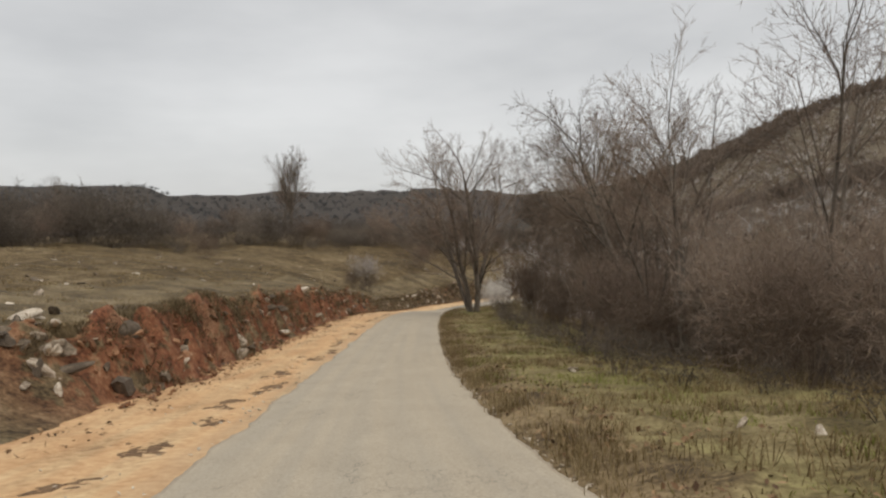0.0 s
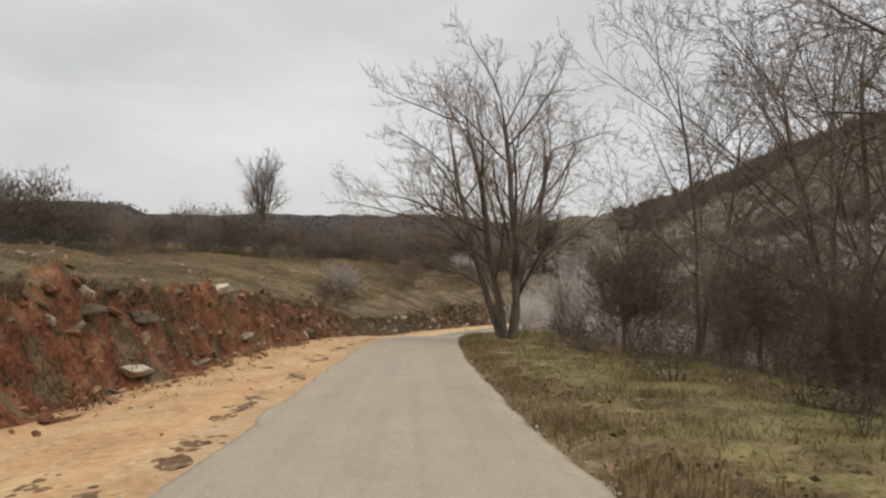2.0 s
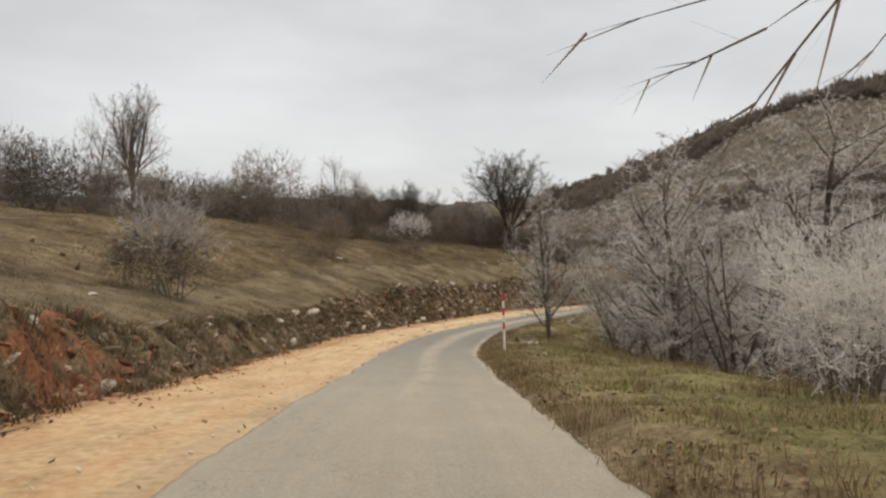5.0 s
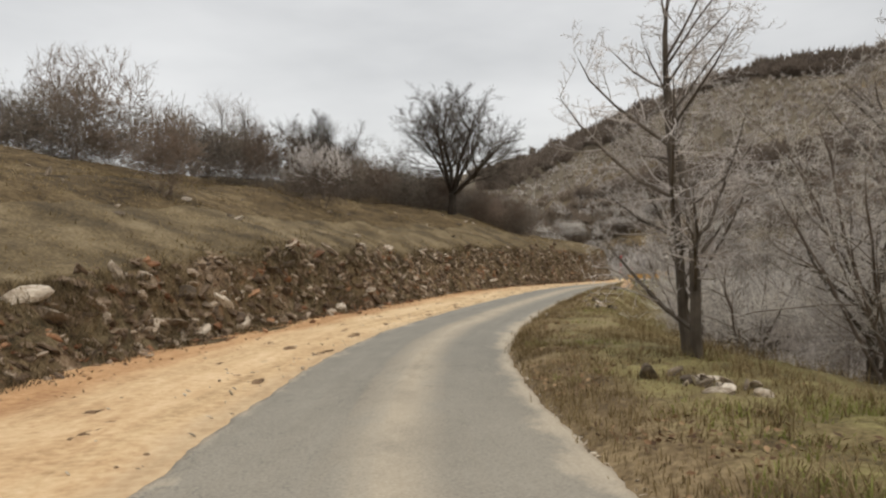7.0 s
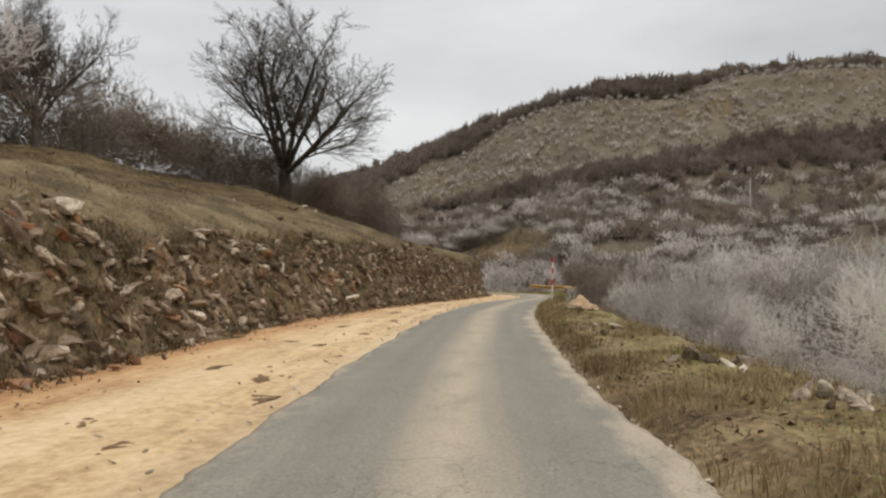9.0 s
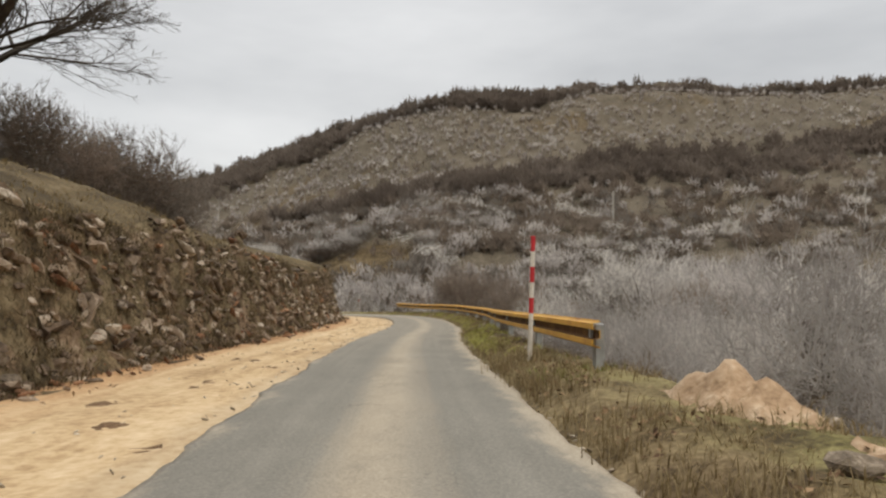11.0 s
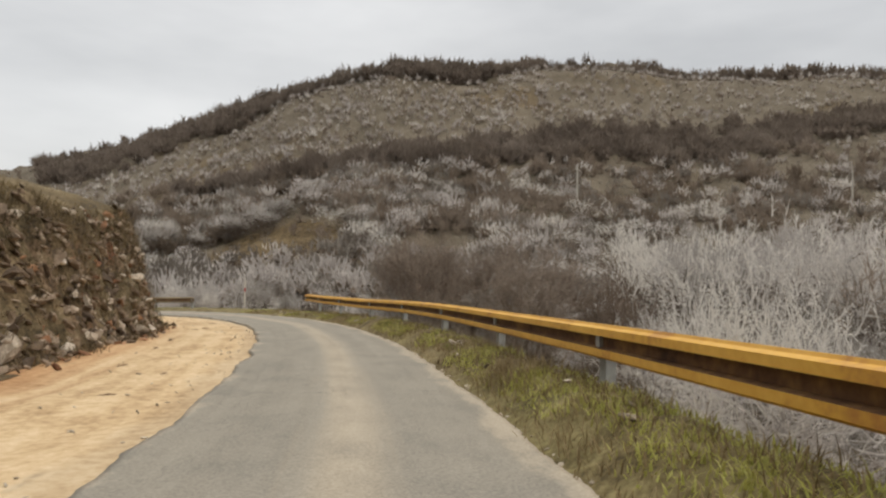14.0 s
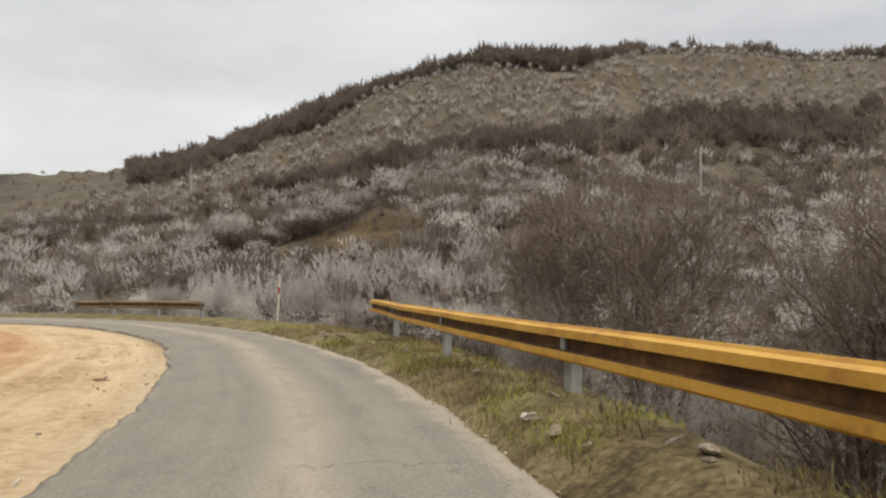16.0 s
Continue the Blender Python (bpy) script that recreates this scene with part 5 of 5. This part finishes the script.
def turned(rng, heading, size):
    flat = (size * rng.uniform(0.9, 1.9), size * rng.uniform(0.5, 0.95), size * rng.uniform(0.3, 0.6))
    return (Matrix.Rotation(heading + rng.normal(0, 0.5), 4, "Z") @ Matrix.Rotation(rng.normal(0.2, 0.45), 4, "Y") @ Matrix.Rotation(rng.normal(0, 0.4), 4, "X")) @ Matrix.Diagonal((*flat, 1))


def heading_at(s):
    x, y, _ = at_road(s, 0)
    x2, y2, _ = at_road(s + 1, 0)
    return math.atan2(float(y2 - y), float(x2 - x))


def joined(name, spots, mat):
    """Many small stones joined into one mesh, one for each matrix of spots."""
    v, f, base = [], [], 0
    for k, m in enumerate(spots):
        vs, fs = ROUGH_DATA[k % len(ROUGH_DATA)]
        mm = np.array(m)
        v.append(vs @ mm[:3, :3].T + mm[:3, 3])
        f.append(fs + base)
        base += len(vs)
    return new(name, mesh_of(name, np.vstack(v), np.vstack(f), mat))


rng = np.random.RandomState(77)
spots, clods = [], []
ss = np.where(np.arange(8600) % 6 > 0, rng.uniform(62, 145, 8600), rng.uniform(10, 66, 8600))
for k, (s, p) in enumerate(zip(ss, bank_spots(rng, ss))):
    size = (0.06 + 0.36 * rng.uniform() ** 2.0) * (1.15 if s > 66 else 0.8)
    m = Matrix.Translation(p - (0, 0, 0.12 * size)) @ turned(rng, heading_at(s), size)
    (clods if (s < 52 and k % 12) or rng.uniform() < 0.08 else spots).append(m)
for k in range(420):
    s = rng.uniform(10, 145)
    x, y, _ = at_road(s, -(along(FOOT, s) - abs(rng.normal(0, 0.28))))
    zr = float(np.interp(s, ARC, LINE[:, 2]))
    (clods if s < 58 or k % 2 else spots).append(Matrix.Translation((float(x), float(y), zr)) @ turned(rng, 0, rng.uniform(0.06, 0.22)))
ob = joined("bank_rubble", spots, M_STONES)
ob.parent = bank
tagged(ob, "limestone rubble in the bank", "", "", "stuff")
ob = joined("bank_clods", clods, M_REDSTONE)
ob.parent = bank
tagged(ob, "red earth clods on the bank", "", "", "stuff")
ss = np.where(np.arange(270) % 4 > 0, 67 + 77 * (np.arange(270) + rng.uniform(0, 1, 270)) / 270, rng.uniform(11, 68, 270))
for k, (s, p) in enumerate(zip(ss, bank_spots(rng, ss))):
    size = rng.uniform(0.25, 0.62)
    child("stone", STONES[k % 8], bank, "", Matrix.Translation(p - (0, 0, 0.03)) @ turned(rng, heading_at(s), size))

# loose stones on the pasture and the verge
for k in range(190):
    s = rng.uniform(12, 130)
    d = -(along(FOOT, s) + along(CUT, s) + 0.4 + abs(rng.normal(0, 9)))
    x, y, z = on_ground(s, d)
    ob = new("field_stone", STONES[k % 8])
    ob.matrix_basis = Matrix.Translation((x, y, z + 0.02)) @ turned(rng, rng.uniform(0, 6), rng.uniform(0.12, 0.42))
    tagged(ob, "pale limestone lying in the dry turf", "stone", "stones on the pasture")
for k in range(26):
    x, y, z = on_ground(10.6 + rng.normal(0, 0.75), -(5.1 + rng.normal(0, 0.36)))
    ob = new("field_stone", STONES[k % 8])
    ob.matrix_basis = Matrix.Translation((x, y, z + 0.05)) @ turned(rng, rng.uniform(0, 6), rng.uniform(0.2, 0.45))
    tagged(ob, "pale limestone block in a rock outcrop", "stone", "rock outcrop")
for s, d, n, spread, big in ((62.0, 3.05, 16, 0.35, 0.18), (63.0, 2.9, 3, 0.3, 0.28), (55.4, 3.1, 4, 0.35, 0.2), (77.7, 3.1, 14, 0.5, 0.22), (74.0, 2.1, 5, 0.4, 0.2), (92.8, 2.8, 8, 0.4, 0.26), (95.4, 2.9, 7, 0.5, 0.24), (80.2, 2.9, 8, 0.5, 0.28), (85.5, 2.6, 5, 0.6, 0.2), (5.3, 3.4, 2, 0.15, 0.22), (12, 3.6, 2, 0.4, 0.18), (112, 1.9, 5, 0.4, 0.13), (126, 1.85, 4, 0.5, 0.13), (137, 1.8, 5, 0.5, 0.12), (148, 2.2, 4, 0.7, 0.13), *((q, 2.08, 3, 0.9, 0.12) for q in range(103, 150, 3))):
    for k in range(n):
        x, y, z = on_ground(s + rng.normal(0, spread), max(d + rng.normal(0, min(spread, 0.5) * 0.5 if d != 2.08 else 0.1), 1.75))
        ob = new("verge_stone", STONES[(k + n) % 8])
        ob.matrix_basis = Matrix.Translation((x, y, z + 0.03)) @ turned(rng, rng.uniform(0, 6), big * rng.uniform(0.6, 1.3))
        tagged(ob, "pale stone lying on the grass verge", "stone", "stones on the verge")


# ---- spoil heaps of ochre earth on the verge ----
def heap(s, d, long, high):
    n = 15
    u, v = np.meshgrid(np.linspace(-1, 1, n), np.linspace(-1, 1, n))
    ss, dd = s + u * long, d + v * long * 0.5
    x, y, _ = at_road(ss, dd)
    q = np.clip(1 - u**2 - v**2, 0, 1) ** 1.4
    z = ground(x, y) - 0.08 + high * q * (1 + 0.5 * wave(x, y, 0.7, int(s))) + 0.05 * wave(x, y, 0.3, 9)
    me = mesh_of("earth_mound", np.stack([x.ravel(), y.ravel(), z.ravel()], 1), grid_faces(n, n), M_SPOIL, True)
    tagged(new("earth_mound", me), "low heap of ochre earth and rubble on the verge", "earth heap", "earth heaps")


M_SPOIL = material("spoil", [(0.28, (0.17, 0.11, 0.065)), (0.5, (0.36, 0.255, 0.165)), (0.72, (0.52, 0.42, 0.32))], 2.0, 14.0, 0.95, 0.8, 0.5, bump_dist=0.05)
heap(95.6, 2.9, 1.2, 0.30)
heap(93.4, 3.0, 0.9, 0.2)


# ---- litter of dead leaves on the sand, and grit along the asphalt ----
def litter_patch(s, d, long, wide):
    n, m = (64, 24) if long > 0.7 else (30, 14)
    u, v = np.meshgrid(np.linspace(-1, 1, n), np.linspace(-1, 1, m))
    ss, dd = s + u * long, d + v * wide + 0.12 * wave(u * long + s, v, 1.3, 5)
    x, y, zr = at_road(ss, dd)
    q = 1 - u**2 - v**2 + 0.55 * wave(x, y, 0.55, 31) + 0.3 * wave(x, y, 0.22, 32)
    z = sand_z(x, y, zr, ss, dd) - 0.034 + 0.040 * np.clip(q, -1, 1) + 0.010 * wave(x, y, 0.13, 33) + 0.006 * wave(x, y, 0.3, 34)
    me = mesh_of("leaf_litter", np.stack([x.ravel(), y.ravel(), z.ravel()], 1), grid_faces(m, n), M_LITTER, True)
    tagged(new("leaf_litter", me), "dark patch of dead leaves and mud on the ochre sand", "leaf litter", "litter patches")


for s, d, long, wide in ((5.2, -2.3, 0.5, 0.18), (6.8, -2.25, 0.7, 0.26), (8.6, -2.0, 0.7, 0.16), (10.2, -2.2, 0.8, 0.2), (12.2, -1.95, 1.0, 0.18), (14.6, -2.2, 1.2, 0.3), (17.6, -1.95, 1.2, 0.22), (18.6, -2.5, 0.6, 0.14), (19.9, -1.75, 1.0, 0.16), (22.6, -1.95, 1.3, 0.18), (26.0, -1.85, 1.1, 0.15), (29.8, -2.05, 0.8, 0.2), (31.4, -2.3, 0.5, 0.17), (33.4, -2.1, 1.2, 0.18), (35.6, -1.9, 1.4, 0.15), (39.2, -2.0, 1.3, 0.15), (28.0, -2.7, 0.4, 0.12)):
    litter_patch(s, d, long * 1.2, wide * 1.5)

for k in range(44):
    s = 60 + 46 * (k + rng.uniform(0, 1)) / 44
    litter_patch(s, -(1.9 + 0.55 * (k % 3) + rng.normal(0, 0.12)), rng.uniform(0.2, 0.6), rng.uniform(0.05, 0.13))
for k in range(14):
    s = 107 + 40 * (k + rng.uniform(0, 1)) / 14
    litter_patch(s, -(2.0 + 1.5 * rng.uniform()), rng.uniform(0.15, 0.4), rng.uniform(0.05, 0.1))

grit = []
for k in range(2600):
    s = rng.uniform(2, 152)
    d = 1.38 + abs(rng.normal(0, 0.13)) if k % 3 else -(1.5 + abs(rng.normal(0, 0.75)))
    x, y, zr = at_road(s, d)
    grit.append(Matrix.Translation((float(x), float(y), float(zr) - 0.015 + (0.012 if d > 0 else 0))) @ turned(rng, 0, rng.uniform(0.02, 0.06)))
tagged(joined("roadside_grit", grit, M_GRAVEL), "loose gravel along the edges of the asphalt", "gravel", kind="stuff")


# ---- dead leaves along the verge and the bank's foot ----
def leaves(name, count, d_of, seed, label):
    r = np.random.RandomState(seed)
    s = r.uniform(2, 104, count)
    d = d_of(r, s)
    x, y, _ = at_road(s, d)
    ok = wave(x, y, 2.2, seed) > -0.15
    p = np.stack([x, y, ground(x, y) + 0.03], 1)[ok][:, None]
    n = len(p)
    u = unit_rows(r.normal(0, 1, (n, 1, 3)) * (1, 1, 0.35))
    w = unit_rows(np.cross(u, (0, 0, 1.0) + r.normal(0, 0.35, (n, 1, 3))))
    a, b = r.uniform(0.02, 0.045, (n, 1, 1)), r.uniform(0.012, 0.025, (n, 1, 1))
    v = np.concatenate([p - u * a, p + w * b, p + u * a, p - w * b + (0, 0, 0.01)], 1).reshape(-1, 3)
    return tagged(new(name, mesh_of(name, v, np.arange(len(v)).reshape(-1, 4), M_LEAF)), label, "dead leaves", kind="stuff")


M_LEAF = material("dead_leaves", [(0.25, (0.06, 0.035, 0.02)), (0.5, (0.15, 0.09, 0.05)), (0.75, (0.29, 0.20, 0.12))], 1.0, 6.0, 0.9, 0.0, 0.3, island=0.7)
leaves("verge_leaves", 9000, lambda r, s: 1.5 + np.abs(r.normal(0, 0.75, len(s))), 11, "brown dead leaves lying along the verge")
leaves("bank_leaves", 3500, lambda r, s: -(along(FOOT, s) - 0.1 - np.abs(r.normal(0, 0.5, len(s)))), 12, "brown dead leaves at the foot of the bank")


# ---- grass ----
def grass(name, spots, blades, height, mat, label, spread=0.09, width=0.006, lean=(0.3, 1.3), bent=True):
    """Tufts of blades at spots of (x, y, z, height)."""
    r = np.random.RandomState(len(spots))
    p = np.repeat(spots, blades, 0)
    n = len(p)
    a, h = r.uniform(0, 6.2832, n), height * p[:, 3]
    c, sn, o = np.cos(a), np.sin(a), np.zeros(n)
    w, out, up = width * r.uniform(0.7, 1.5, n), r.uniform(*lean, n) * h, h * r.uniform(0.5, 1.1, n)
    foot = p[:, :3] + np.stack([r.normal(0, spread, n), r.normal(0, spread, n), o - 0.03], 1)
    side, way = np.stack([-sn * w, c * w, o], 1), np.stack([c, sn, o], 1)
    knee = foot + way * (out * 0.35)[:, None] + np.stack([o, o, up * 0.65], 1)
    tip = foot + way * out[:, None] + np.stack([o, o, up], 1)
    v = np.stack([foot - side, foot + side, knee + side * 0.7, knee - side * 0.7, tip], 1).reshape(-1, 3)
    if not bent:
        v = np.stack([foot - side, foot + side, tip], 1).reshape(-1, 3)
        return tagged(new(name, mesh_of(name, v, np.arange(len(v)).reshape(-1, 3), mat)), label, "grass", kind="stuff")
    base = (np.arange(n) * 5)[:, None, None]
    f = (np.array([(0, 1, 2), (0, 2, 3), (3, 2, 4)])[None] + base).reshape(-1, 3)
    return tagged(new(name, mesh_of(name, v, f, mat)), label, "grass", kind="stuff")


def scatter(count, s_range, d_of, seed, keep=None):
    r = np.random.RandomState(seed)
    s = r.uniform(*s_range, count)
    d = d_of(r, s)
    x, y, _ = at_road(s, d)
    z = ground(x, y)
    h = np.clip(0.75 + 0.5 * wave(x, y, 2.5, 66), 0.35, 1.6)
    ok = np.ones(count, bool) if keep is None else keep(x, y)
    return np.stack([x, y, z, h], 1)[ok]


def verge_d(r, s):
    return 1.5 + (along(BRINK, s) + 1.0 - 1.5) * r.uniform(0, 1, len(s))


grass("verge_grass", scatter(17000, (1, 152), verge_d, 1, lambda x, y: wave(x, y, 4.5, 67) < 0.35), 6, 0.17, M_BLADE, "dry brown grass on the verge", 0.09, 0.005)
grass("verge_stalks", scatter(3600, (1, 104), lambda r, s: 1.5 + np.abs(r.normal(0, 0.3, len(s))), 8), 6, 0.2, M_BLADE, "tall dead stalks along the edge of the asphalt", 0.07, 0.004, (0.1, 0.7))
grass("green_grass", scatter(16000, (1, 152), lambda r, s: np.maximum(verge_d(r, s), 1.9), 2, lambda x, y: (wave(x, y, 4.5, 67) > -0.35) & ((to_road(x, y)[0] < 62) | (wave(x, y, 3.2, 69) > 0.35))), 6, 0.11, M_GREEN, "short green grass on the verge", 0.11, 0.006)
grass("mossy_grass", scatter(8000, (101, 153), lambda r, s: 1.65 + (along(BRINK, s) - 1.55) * r.uniform(0, 1, len(s)), 9, lambda x, y: wave(x, y, 2.6, 70) > -0.2), 7, 0.09, M_MOSS, "yellow-green grass and moss under the guard rail", 0.10, 0.006)
grass("pasture_grass", scatter(34000, (6, 146), lambda r, s: -(along(FOOT, s) + along(CUT, s) + 0.1 + 24 * r.uniform(0, 1, len(s)) ** 1.7), 3), 5, 0.13, M_BLADE, "short dry grass of the pasture", 0.14, 0.011, bent=False)
grass("lip_grass", scatter(5200, (10, 145), lambda r, s: -(along(FOOT, s) + along(CUT, s) - 0.08 + 0.22 * r.normal(0, 1, len(s))), 4), 8, 0.24, M_LIP, "dark ragged grass hanging over the edge of the bank", 0.10, 0.008, bent=False)
grass("bank_grass", scatter(13000, (10, 145), lambda r, s: -(along(FOOT, s) - 0.1 + along(CUT, s) * r.uniform(0.0, 1.0, len(s))), 5, lambda x, y: wave(x, y, 2.2, 68) > np.where(to_road(x, y)[0] < 46, 0.35, -0.35)), 9, 0.18, M_LIP, "tussocks of grey-brown grass on the bank", 0.13, 0.008, bent=False)
grass("slope_scrub", scatter(6000, (2, 150), lambda r, s: along(BRINK, s) + 0.3 + 6 * r.uniform(0, 1, len(s)), 6), 7, 0.34, M_BLADE, "tall dead weeds on the slope beside the verge", 0.16, 0.007, bent=False)
